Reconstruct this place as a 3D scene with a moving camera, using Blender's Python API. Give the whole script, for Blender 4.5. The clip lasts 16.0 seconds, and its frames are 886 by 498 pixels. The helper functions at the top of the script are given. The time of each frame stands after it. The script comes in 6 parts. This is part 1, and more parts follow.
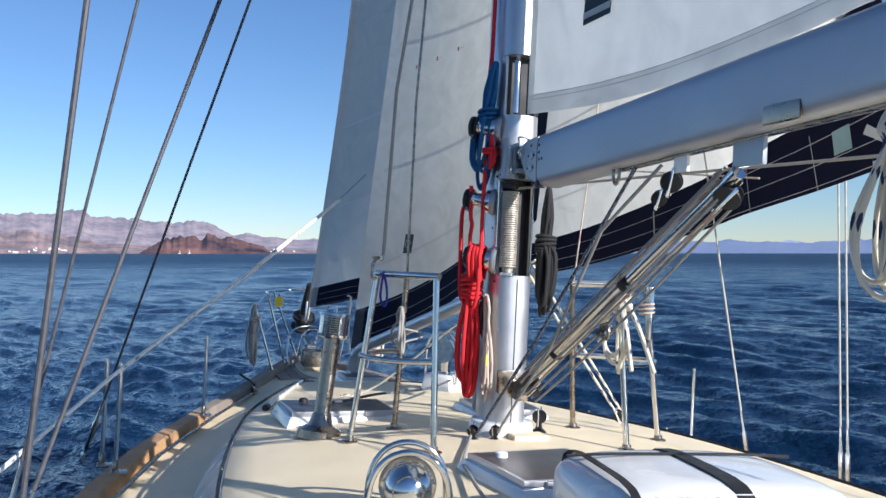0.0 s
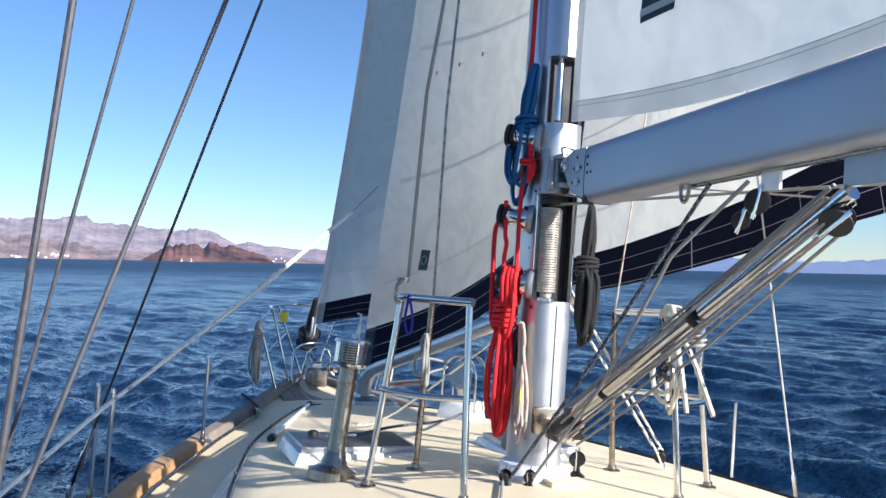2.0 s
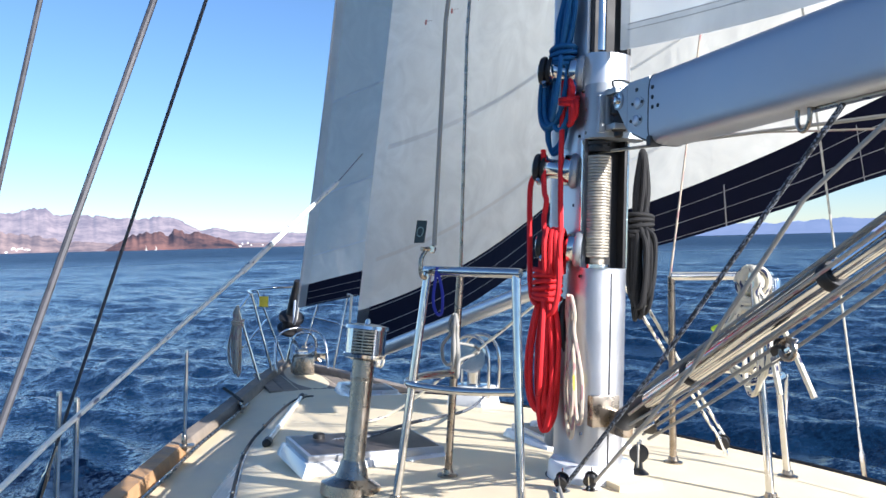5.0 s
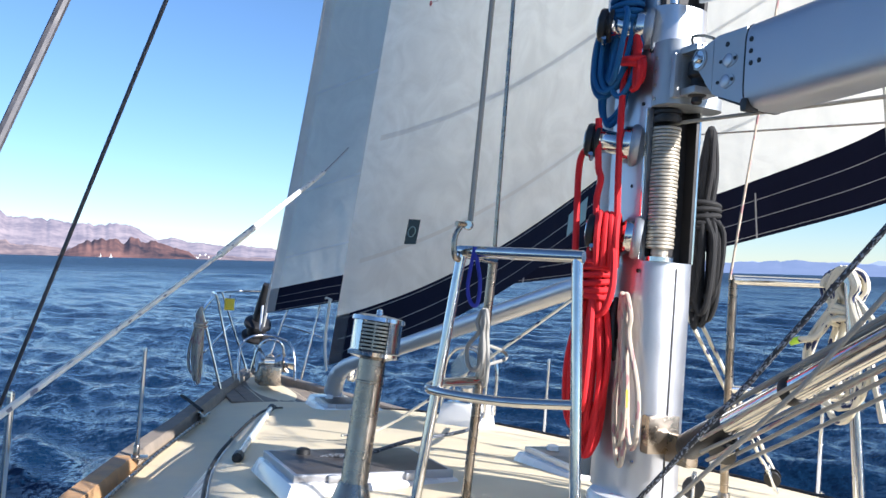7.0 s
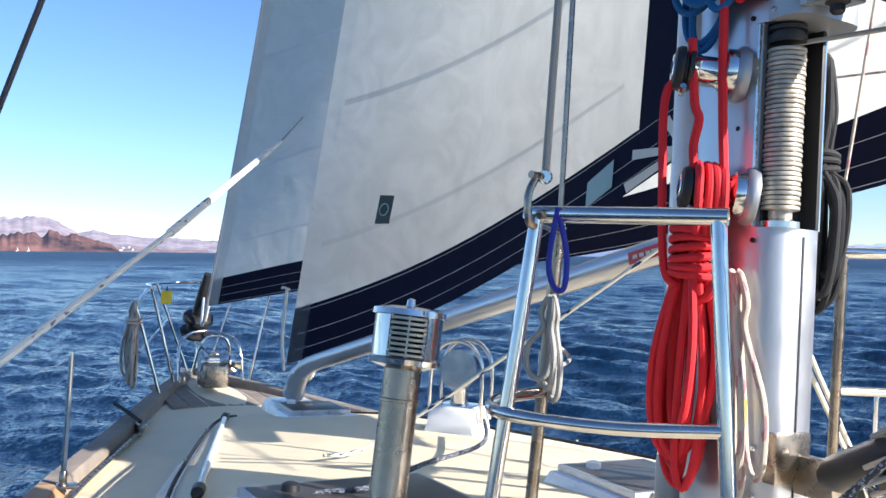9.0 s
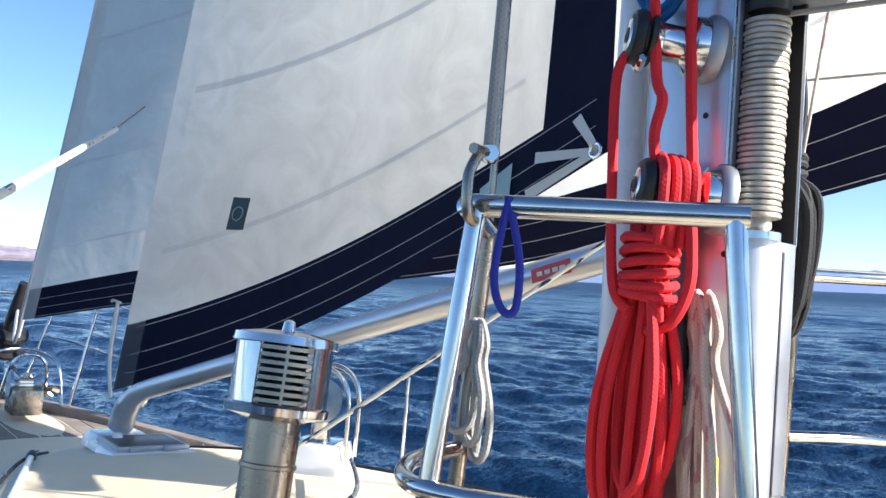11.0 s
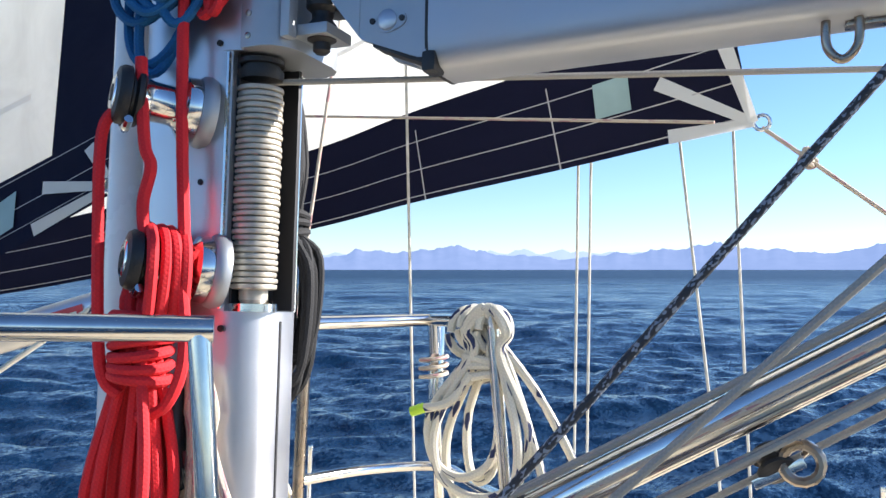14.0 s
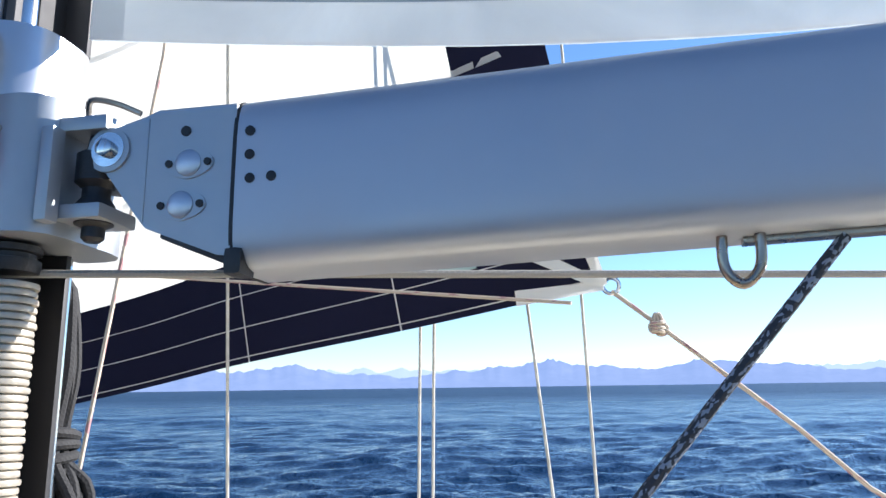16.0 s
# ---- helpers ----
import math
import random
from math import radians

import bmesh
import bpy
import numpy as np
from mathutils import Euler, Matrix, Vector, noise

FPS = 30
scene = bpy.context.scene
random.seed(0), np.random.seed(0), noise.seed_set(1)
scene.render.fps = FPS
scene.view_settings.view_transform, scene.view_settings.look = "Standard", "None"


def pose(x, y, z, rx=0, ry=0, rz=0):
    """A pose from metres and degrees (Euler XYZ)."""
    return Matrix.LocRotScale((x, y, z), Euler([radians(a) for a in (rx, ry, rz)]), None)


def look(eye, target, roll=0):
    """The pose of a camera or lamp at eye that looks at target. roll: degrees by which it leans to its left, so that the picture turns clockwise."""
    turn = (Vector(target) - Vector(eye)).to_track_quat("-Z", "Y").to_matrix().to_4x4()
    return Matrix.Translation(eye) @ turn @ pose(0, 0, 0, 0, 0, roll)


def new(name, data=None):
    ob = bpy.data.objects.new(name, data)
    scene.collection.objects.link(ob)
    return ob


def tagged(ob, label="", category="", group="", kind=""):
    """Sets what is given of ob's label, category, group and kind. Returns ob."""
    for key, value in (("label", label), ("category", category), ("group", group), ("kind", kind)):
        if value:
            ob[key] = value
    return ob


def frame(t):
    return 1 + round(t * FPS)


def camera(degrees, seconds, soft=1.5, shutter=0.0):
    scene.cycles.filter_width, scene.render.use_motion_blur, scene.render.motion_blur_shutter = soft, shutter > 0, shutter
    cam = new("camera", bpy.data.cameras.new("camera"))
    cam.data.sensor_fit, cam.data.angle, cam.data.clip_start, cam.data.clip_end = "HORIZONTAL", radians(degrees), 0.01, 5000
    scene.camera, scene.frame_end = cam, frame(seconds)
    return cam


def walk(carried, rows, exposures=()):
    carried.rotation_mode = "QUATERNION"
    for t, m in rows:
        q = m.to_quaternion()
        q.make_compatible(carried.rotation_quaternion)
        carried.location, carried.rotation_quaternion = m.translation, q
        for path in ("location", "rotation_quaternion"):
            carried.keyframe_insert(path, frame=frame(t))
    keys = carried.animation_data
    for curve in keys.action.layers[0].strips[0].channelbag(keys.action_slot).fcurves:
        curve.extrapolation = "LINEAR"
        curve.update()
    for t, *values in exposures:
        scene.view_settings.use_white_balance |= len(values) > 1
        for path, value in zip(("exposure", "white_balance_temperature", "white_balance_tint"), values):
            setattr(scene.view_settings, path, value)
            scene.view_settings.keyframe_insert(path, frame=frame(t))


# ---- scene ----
cam = camera(55.5, 16.0)
PATH = [
    (0, (-1.792, -4.652, 1.047), (-1.168, -2.751, 1.056), -0.0),
    (0.5, (-1.763, -4.442, 1.059), (-1.161, -2.535, 1.047), 0.1),
    (1, (-1.72, -4.311, 1.085), (-1.129, -2.4, 1.07), -0.1),
    (1.5, (-1.751, -4.233, 1.102), (-1.162, -2.322, 1.115), 0.4),
    (2, (-1.783, -4.147, 1.09), (-1.164, -2.246, 1.129), 1.1),
    (2.5, (-1.825, -4.03, 1.053), (-1.159, -2.144, 1.093), 2.0),
    (3, (-1.868, -3.87, 1.044), (-1.19, -1.989, 1.067), 2.3),
    (5.3, (-1.793, -3.258, 1.047), (-1.102, -1.382, 1.023), -1.6),
    (5.5, (-1.821, -3.176, 1.005), (-1.131, -1.299, 0.98), -1.1),
    (6, (-1.844, -2.954, 0.913), (-1.145, -1.081, 0.9), -0.0),
    (6.5, (-1.842, -2.852, 0.902), (-1.117, -0.988, 0.923), 0.6),
    (7, (-1.812, -2.687, 0.89), (-1.033, -0.845, 0.928), 1.5),
    (7.5, (-1.819, -2.525, 0.881), (-0.987, -0.707, 0.92), 2.2),
    (8, (-1.814, -2.27, 0.868), (-0.925, -0.479, 0.897), 2.2),
    (8.5, (-1.796, -1.996, 0.848), (-0.881, -0.217, 0.867), 1.5),
    (8.7, (-1.791, -1.924, 0.845), (-0.876, -0.146, 0.86), 0.9),
    (10.8, (-1.593, -1.308, 0.834), (-0.43, 0.319, 0.89), 1.9),
    (11, (-1.579, -1.276, 0.82), (-0.353, 0.303, 0.885), 2.2),
    (11.5, (-1.536, -1.252, 0.824), (-0.168, 0.207, 0.883), 2.3),
    (12, (-1.478, -1.215, 0.862), (-0.016, 0.149, 0.909), 1.9),
    (12.5, (-1.467, -1.252, 0.915), (0.088, 0.005, 0.964), 0.8),
    (13, (-1.468, -1.311, 0.951), (0.196, -0.202, 0.99), -0.3),
    (13.5, (-1.456, -1.332, 0.976), (0.306, -0.388, 1.008), -0.3),
    (14, (-1.426, -1.343, 1.008), (0.407, -0.546, 1.056), -0.0),
    (14.5, (-1.411, -1.331, 1.044), (0.47, -0.657, 1.146), 0.2),
    (15, (-1.35, -1.322, 1.085), (0.558, -0.744, 1.245), 0.0),
    (15.5, (-1.246, -1.29, 1.15), (0.677, -0.791, 1.378), -0.2),
    (16, (-1.099, -1.248, 1.217), (0.828, -0.819, 1.541), -0.8),
]
EXPOSURES = [(0, 0.62, 5600, 13), (2.5, 0.97, 5620, 13), (8, 1.18, 5700, 13), (12, 1.45, 5800, 13), (14.5, 1.36, 5800, 13), (16, 1.42, 5650, 13)]
walk(cam, [(t, look(eye, target, roll)) for t, eye, target, roll in PATH], EXPOSURES)

# ---- light ----
SUN_AZ, SUN_EL = 146.0, 25.0
world = bpy.data.worlds.new("world")
scene.world = world
world.use_nodes = True
wn = world.node_tree.nodes
sky = wn.new("ShaderNodeTexSky")
sky.sky_type = "NISHITA"
sky.sun_disc = False
sky.sun_elevation, sky.sun_rotation = radians(SUN_EL), radians(SUN_AZ)
sky.air_density, sky.dust_density, sky.ozone_density = 1.0, 0.0, 4.5
world.node_tree.links.new(sky.outputs[0], wn["Background"].inputs[0])
wn["Background"].inputs[1].default_value = 0.075
sun_data = bpy.data.lights.new("sun", "SUN")
sun_data.energy, sun_data.angle, sun_data.color = 5.0, radians(0.5), (1.0, 0.9, 0.76)
sun = new("sun", sun_data)
sun_way = Vector((math.sin(radians(SUN_AZ)) * math.cos(radians(SUN_EL)), math.cos(radians(SUN_AZ)) * math.cos(radians(SUN_EL)), math.sin(radians(SUN_EL))))
sun.matrix_world = look(sun_way * 60, (0, 0, 0))


# ---- materials ----
def material(name, base, rough=0.5, metal=0.0, vary=0.12, scale=6.0, bump=0.0, bump_scale=200.0, coat=0.0, dirt=None, dirt_amount=0.0, detail=4.0):
    m = bpy.data.materials.new(name)
    m.use_nodes = True
    nt = m.node_tree
    b = nt.nodes["Principled BSDF"]
    co = nt.nodes.new("ShaderNodeTexCoord")
    n1 = nt.nodes.new("ShaderNodeTexNoise")
    n1.inputs["Scale"].default_value, n1.inputs["Detail"].default_value = scale, detail
    nt.links.new(co.outputs["Object"], n1.inputs["Vector"])
    ramp = nt.nodes.new("ShaderNodeMapRange")
    ramp.inputs[1].default_value, ramp.inputs[2].default_value = 0.3, 0.7
    ramp.inputs[3].default_value, ramp.inputs[4].default_value = 1 - vary, 1 + vary
    nt.links.new(n1.outputs[0], ramp.inputs[0])
    mul = nt.nodes.new("ShaderNodeMix")
    mul.data_type, mul.blend_type = "RGBA", "MULTIPLY"
    mul.inputs[0].default_value = 1.0
    mul.inputs[6].default_value = (*base, 1)
    nt.links.new(ramp.outputs[0], mul.inputs[7])
    out = mul.outputs[2]
    if dirt:
        n2 = nt.nodes.new("ShaderNodeTexNoise")
        n2.inputs["Scale"].default_value, n2.inputs["Detail"].default_value, n2.inputs["Roughness"].default_value = scale * 0.6, 8, 0.7
        nt.links.new(co.outputs["Object"], n2.inputs["Vector"])
        r2 = nt.nodes.new("ShaderNodeMapRange")
        r2.inputs[1].default_value, r2.inputs[2].default_value, r2.inputs[4].default_value = 0.52, 0.75, dirt_amount
        nt.links.new(n2.outputs[0], r2.inputs[0])
        mx = nt.nodes.new("ShaderNodeMix")
        mx.data_type = "RGBA"
        mx.inputs[7].default_value = (*dirt, 1)
        nt.links.new(r2.outputs[0], mx.inputs[0])
        nt.links.new(out, mx.inputs[6])
        out = mx.outputs[2]
    nt.links.new(out, b.inputs["Base Color"])
    b.inputs["Metallic"].default_value = metal
    b.inputs["Coat Weight"].default_value = coat
    rr = nt.nodes.new("ShaderNodeMapRange")
    rr.inputs[1].default_value, rr.inputs[2].default_value = 0.3, 0.7
    rr.inputs[3].default_value, rr.inputs[4].default_value = rough * 0.8, min(1.0, rough * 1.2)
    nt.links.new(n1.outputs[0], rr.inputs[0])
    nt.links.new(rr.outputs[0], b.inputs["Roughness"])
    if bump:
        n3 = nt.nodes.new("ShaderNodeTexNoise")
        n3.inputs["Scale"].default_value, n3.inputs["Detail"].default_value = bump_scale, 2
        nt.links.new(co.outputs["Object"], n3.inputs["Vector"])
        bp = nt.nodes.new("ShaderNodeBump")
        bp.inputs["Strength"].default_value, bp.inputs["Distance"].default_value = bump, 0.01
        nt.links.new(n3.outputs[0], bp.inputs["Height"])
        nt.links.new(bp.outputs[0], b.inputs["Normal"])
    return m


def rope_material(name, base, fleck=None, fleck_share=0.5, rough=0.8, fleck_size=(28, 90)):
    """Braided rope: crossed diagonal strands along the tube's own length, with flecks of another colour."""
    m = bpy.data.materials.new(name)
    m.use_nodes = True
    nt = m.node_tree
    b = nt.nodes["Principled BSDF"]
    uv = nt.nodes.new("ShaderNodeUVMap")
    waves = []
    for s in (1, -1):
        mp = nt.nodes.new("ShaderNodeMapping")
        mp.inputs["Rotation"].default_value = (0, 0, s * 0.7)
        nt.links.new(uv.outputs[0], mp.inputs[0])
        w = nt.nodes.new("ShaderNodeTexWave")
        w.inputs["Scale"].default_value, w.inputs["Distortion"].default_value = 42, 0.6
        nt.links.new(mp.outputs[0], w.inputs["Vector"])
        waves.append(w)
    mx = nt.nodes.new("ShaderNodeMath")
    mx.operation = "MULTIPLY"
    nt.links.new(waves[0].outputs["Fac"], mx.inputs[0])
    nt.links.new(waves[1].outputs["Fac"], mx.inputs[1])
    bp = nt.nodes.new("ShaderNodeBump")
    bp.inputs["Strength"].default_value, bp.inputs["Distance"].default_value = 0.2, 0.004
    nt.links.new(mx.outputs[0], bp.inputs["Height"])
    nt.links.new(bp.outputs[0], b.inputs["Normal"])
    shade = nt.nodes.new("ShaderNodeMapRange")
    shade.inputs[3].default_value, shade.inputs[4].default_value = 0.9, 1.05
    nt.links.new(mx.outputs[0], shade.inputs[0])
    mul = nt.nodes.new("ShaderNodeMix")
    mul.data_type, mul.blend_type = "RGBA", "MULTIPLY"
    mul.inputs[0].default_value = 1
    mul.inputs[6].default_value = (*base, 1)
    nt.links.new(shade.outputs[0], mul.inputs[7])
    out = mul.outputs[2]
    if fleck:
        vo = nt.nodes.new("ShaderNodeTexVoronoi")
        mp = nt.nodes.new("ShaderNodeMapping")
        mp.inputs["Scale"].default_value = (*fleck_size, 1)
        nt.links.new(uv.outputs[0], mp.inputs[0])
        nt.links.new(mp.outputs[0], vo.inputs["Vector"])
        vo.inputs["Scale"].default_value = 1
        sep = nt.nodes.new("ShaderNodeSeparateColor")
        nt.links.new(vo.outputs["Color"], sep.inputs[0])
        lt = nt.nodes.new("ShaderNodeMath")
        lt.operation = "LESS_THAN"
        lt.inputs[1].default_value = fleck_share
        nt.links.new(sep.outputs[0], lt.inputs[0])
        mf = nt.nodes.new("ShaderNodeMix")
        mf.data_type = "RGBA"
        mf.inputs[7].default_value = (*fleck, 1)
        nt.links.new(lt.outputs[0], mf.inputs[0])
        nt.links.new(out, mf.inputs[6])
        out = mf.outputs[2]
    nt.links.new(out, b.inputs["Base Color"])
    b.inputs["Roughness"].default_value = rough
    return m


def cloth_material(name, base, through_share=0.35, wrinkle=0.5, stain=(0.5, 0.42, 0.25), stain_amount=0.12, glow=None):
    """Sailcloth: matt, lets part of the light through, with weave, creases and faint stains."""
    m = bpy.data.materials.new(name)
    m.use_nodes = True
    nt = m.node_tree
    b = nt.nodes["Principled BSDF"]
    co = nt.nodes.new("ShaderNodeTexCoord")
    big = nt.nodes.new("ShaderNodeTexNoise")
    big.inputs["Scale"].default_value, big.inputs["Detail"].default_value, big.inputs["Distortion"].default_value = 1.1, 5, 0.6
    nt.links.new(co.outputs["Object"], big.inputs["Vector"])
    r = nt.nodes.new("ShaderNodeMapRange")
    r.inputs[1].default_value, r.inputs[2].default_value, r.inputs[4].default_value = 0.45, 0.75, stain_amount
    nt.links.new(big.outputs[0], r.inputs[0])
    mx = nt.nodes.new("ShaderNodeMix")
    mx.data_type = "RGBA"
    mx.inputs[6].default_value, mx.inputs[7].default_value = (*base, 1), (*stain, 1)
    nt.links.new(r.outputs[0], mx.inputs[0])
    nt.links.new(mx.outputs[2], b.inputs["Base Color"])
    b.inputs["Roughness"].default_value = 0.85
    b.inputs["Specular IOR Level"].default_value = 0.2
    heights = None
    for sc, dist, w in ((1.3, 0.5, 1.0), (6.0, 0.3, 0.2), (600.0, 0.0, 0.012)):
        n = nt.nodes.new("ShaderNodeTexNoise")
        n.inputs["Scale"].default_value, n.inputs["Detail"].default_value, n.inputs["Distortion"].default_value = sc, 3, dist
        nt.links.new(co.outputs["Object"], n.inputs["Vector"])
        ma = nt.nodes.new("ShaderNodeMath")
        ma.operation = "MULTIPLY_ADD"
        ma.inputs[1].default_value = w
        ma.inputs[2].default_value = 0
        nt.links.new(n.outputs[0], ma.inputs[0])
        if heights:
            nt.links.new(heights.outputs[0], ma.inputs[2])
        heights = ma
    bp = nt.nodes.new("ShaderNodeBump")
    bp.inputs["Strength"].default_value, bp.inputs["Distance"].default_value = wrinkle, 0.12
    nt.links.new(heights.outputs[0], bp.inputs["Height"])
    nt.links.new(bp.outputs[0], b.inputs["Normal"])
    tr = nt.nodes.new("ShaderNodeBsdfTranslucent")
    # uneven thickness and crease shade, put into the let-through colour as random tone
    crease_shade = nt.nodes.new("ShaderNodeTexNoise")
    crease_shade.inputs["Scale"].default_value, crease_shade.inputs["Detail"].default_value, crease_shade.inputs["Roughness"].default_value, crease_shade.inputs["Distortion"].default_value = 2.4, 7, 0.6, 1.6
    nt.links.new(co.outputs["Object"], crease_shade.inputs["Vector"])
    cr = nt.nodes.new("ShaderNodeMapRange")
    cr.inputs[1].default_value, cr.inputs[2].default_value, cr.inputs[3].default_value, cr.inputs[4].default_value = 0.35, 0.65, 0.86, 1.0
    nt.links.new(crease_shade.outputs[0], cr.inputs[0])
    cm = nt.nodes.new("ShaderNodeMix")
    cm.data_type, cm.blend_type = "RGBA", "MULTIPLY"
    cm.inputs[0].default_value = 1.0
    cm.inputs[6].default_value = (*(glow or base), 1)
    nt.links.new(cr.outputs[0], cm.inputs[7])
    nt.links.new(cm.outputs[2], tr.inputs[0])
    nt.links.new(bp.outputs[0], tr.inputs["Normal"])
    mix = nt.nodes.new("ShaderNodeMixShader")
    mix.inputs[0].default_value = through_share
    nt.links.new(b.outputs[0], mix.inputs[1])
    nt.links.new(tr.outputs[0], mix.inputs[2])
    nt.links.new(mix.outputs[0], nt.nodes["Material Output"].inputs[0])
    return m


def water_material():
    m = bpy.data.materials.new("sea_water")
    m.use_nodes = True
    nt = m.node_tree
    b = nt.nodes["Principled BSDF"]
    b.inputs["Base Color"].default_value = (0.004, 0.017, 0.044, 1)
    b.inputs["IOR"].default_value = 1.33
    b.inputs["Specular IOR Level"].default_value = 0.5
    co = nt.nodes.new("ShaderNodeTexCoord")
    mp = nt.nodes.new("ShaderNodeMapping")
    mp.inputs["Scale"].default_value = (0.8, 1.0, 1.0)
    mp.inputs["Rotation"].default_value = (0, 0, 0.35)
    nt.links.new(co.outputs["Object"], mp.inputs[0])
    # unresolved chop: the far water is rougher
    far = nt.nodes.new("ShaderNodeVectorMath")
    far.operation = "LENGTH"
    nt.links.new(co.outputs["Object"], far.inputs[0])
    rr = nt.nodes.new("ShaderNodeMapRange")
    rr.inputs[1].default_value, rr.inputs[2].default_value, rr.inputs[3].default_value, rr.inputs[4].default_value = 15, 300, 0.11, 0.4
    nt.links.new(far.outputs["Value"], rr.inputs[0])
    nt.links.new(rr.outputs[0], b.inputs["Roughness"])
    geo = nt.nodes.new("ShaderNodeNewGeometry")
    normal = geo.outputs["Normal"]
    for sc, w in ((3.0, 0.4), (7.0, 0.75), (16.0, 0.85), (36.0, 0.7)):
        n = nt.nodes.new("ShaderNodeTexNoise")
        n.inputs["Scale"].default_value, n.inputs["Detail"].default_value, n.inputs["Distortion"].default_value = sc, 2, 0.15
        nt.links.new(mp.outputs[0], n.inputs["Vector"])
        off = nt.nodes.new("ShaderNodeVectorMath")
        off.operation = "SUBTRACT"
        off.inputs[1].default_value = (0.5, 0.5, 0.5)
        nt.links.new(n.outputs["Color"], off.inputs[0])
        add = nt.nodes.new("ShaderNodeVectorMath")
        add.operation = "MULTIPLY_ADD"
        add.inputs[1].default_value = (w, w, 0)
        nt.links.new(off.outputs[0], add.inputs[0])
        nt.links.new(normal, add.inputs[2])
        normal = add.outputs[0]
    unit = nt.nodes.new("ShaderNodeVectorMath")
    unit.operation = "NORMALIZE"
    nt.links.new(normal, unit.inputs[0])
    nt.links.new(unit.outputs[0], b.inputs["Normal"])
    return m


def rock_material(name, low, high, haze, haze_share, scale):
    """Far bare hills: two rock colours in bands and gullies, with the air's haze painted over them as a glow."""
    m = bpy.data.materials.new(name)
    m.use_nodes = True
    nt = m.node_tree
    b = nt.nodes["Principled BSDF"]
    co = nt.nodes.new("ShaderNodeTexCoord")
    n = nt.nodes.new("ShaderNodeTexNoise")
    n.inputs["Scale"].default_value, n.inputs["Detail"].default_value, n.inputs["Roughness"].default_value = scale, 8, 0.65
    nt.links.new(co.outputs["Object"], n.inputs["Vector"])
    r = nt.nodes.new("ShaderNodeMapRange")
    r.inputs[1].default_value, r.inputs[2].default_value = 0.38, 0.62
    nt.links.new(n.outputs[0], r.inputs[0])
    mx = nt.nodes.new("ShaderNodeMix")
    mx.data_type = "RGBA"
    mx.inputs[6].default_value, mx.inputs[7].default_value = (*low, 1), (*high, 1)
    nt.links.new(r.outputs[0], mx.inputs[0])
    nt.links.new(mx.outputs[2], b.inputs["Base Color"])
    b.inputs["Roughness"].default_value = 1.0
    b.inputs["Specular IOR Level"].default_value = 0.0
    # haze: an even emission mixed over the rock
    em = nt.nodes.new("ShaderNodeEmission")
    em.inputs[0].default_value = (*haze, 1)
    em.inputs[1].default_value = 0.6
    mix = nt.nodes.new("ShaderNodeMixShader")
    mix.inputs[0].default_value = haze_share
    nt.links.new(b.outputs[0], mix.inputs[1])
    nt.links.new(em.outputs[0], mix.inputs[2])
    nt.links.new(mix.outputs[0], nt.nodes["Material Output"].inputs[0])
    return m


GELCOAT = material("cream_nonskid", (0.78, 0.665, 0.45), 0.6, vary=0.05, scale=3, bump=0.25, bump_scale=260, dirt=(0.5, 0.42, 0.3), dirt_amount=0.25)
WHITE = material("white_gelcoat", (0.78, 0.78, 0.76), 0.25, vary=0.04, scale=4, coat=0.4, dirt=(0.5, 0.48, 0.42), dirt_amount=0.15)
STEEL = material("polished_stainless", (0.62, 0.61, 0.59), 0.13, 1.0, vary=0.1, scale=14, dirt=(0.4, 0.28, 0.16), dirt_amount=0.25)
OLD_STEEL = material("weathered_stainless", (0.32, 0.275, 0.225), 0.28, 1.0, vary=0.2, scale=18, dirt=(0.32, 0.2, 0.1), dirt_amount=0.5)
ALLOY = material("anodised_alloy", (0.5, 0.51, 0.54), 0.38, 0.85, vary=0.06, scale=5, dirt=(0.45, 0.43, 0.42), dirt_amount=0.3)
BOOM_ALLOY = material("boom_alloy", (0.40, 0.43, 0.48), 0.48, 0.6, vary=0.06, scale=4, dirt=(0.42, 0.4, 0.38), dirt_amount=0.3)
CASTING = material("cast_alloy", (0.36, 0.385, 0.41), 0.45, 0.6, vary=0.08, scale=10)
BLACK = material("black_rubber", (0.012, 0.012, 0.013), 0.5, vary=0.2, scale=20, bump=0.1)
# for dark fittings, and for shade painted into gates, grooves and holes
DARK = material("dark_parts_and_recess_shade", (0.01, 0.01, 0.012), 0.6, vary=0.2)
SMOKED = material("smoked_acrylic", (0.06, 0.055, 0.055), 0.4, vary=0.2, scale=5, dirt=(0.2, 0.17, 0.14), dirt_amount=0.4)
TEAK = material("weathered_teak", (0.42, 0.25, 0.12), 0.65, vary=0.25, scale=9, bump=0.3, bump_scale=90, dirt=(0.25, 0.16, 0.1), dirt_amount=0.4)
TEAK_GREY = material("grey_teak", (0.24, 0.2, 0.16), 0.75, vary=0.25, scale=9, bump=0.3, bump_scale=90)
SAIL = cloth_material("white_sailcloth", (0.92, 0.94, 0.96), 0.94, 0.35, stain=(0.62, 0.62, 0.58), stain_amount=0.08, glow=(0.95, 0.985, 1.0))
GENOA = cloth_material("cream_sailcloth", (0.9, 0.89, 0.84), 0.74, 0.28, glow=(0.80, 0.77, 0.66))
MAIN = cloth_material("grey_white_sailcloth", (0.7, 0.75, 0.77), 0.5, 0.3, glow=(0.72, 0.78, 0.8))
SEAM = cloth_material("sail_seam", (0.84, 0.84, 0.82), 0.62, 0.2, stain_amount=0.15, glow=(0.88, 0.88, 0.87))
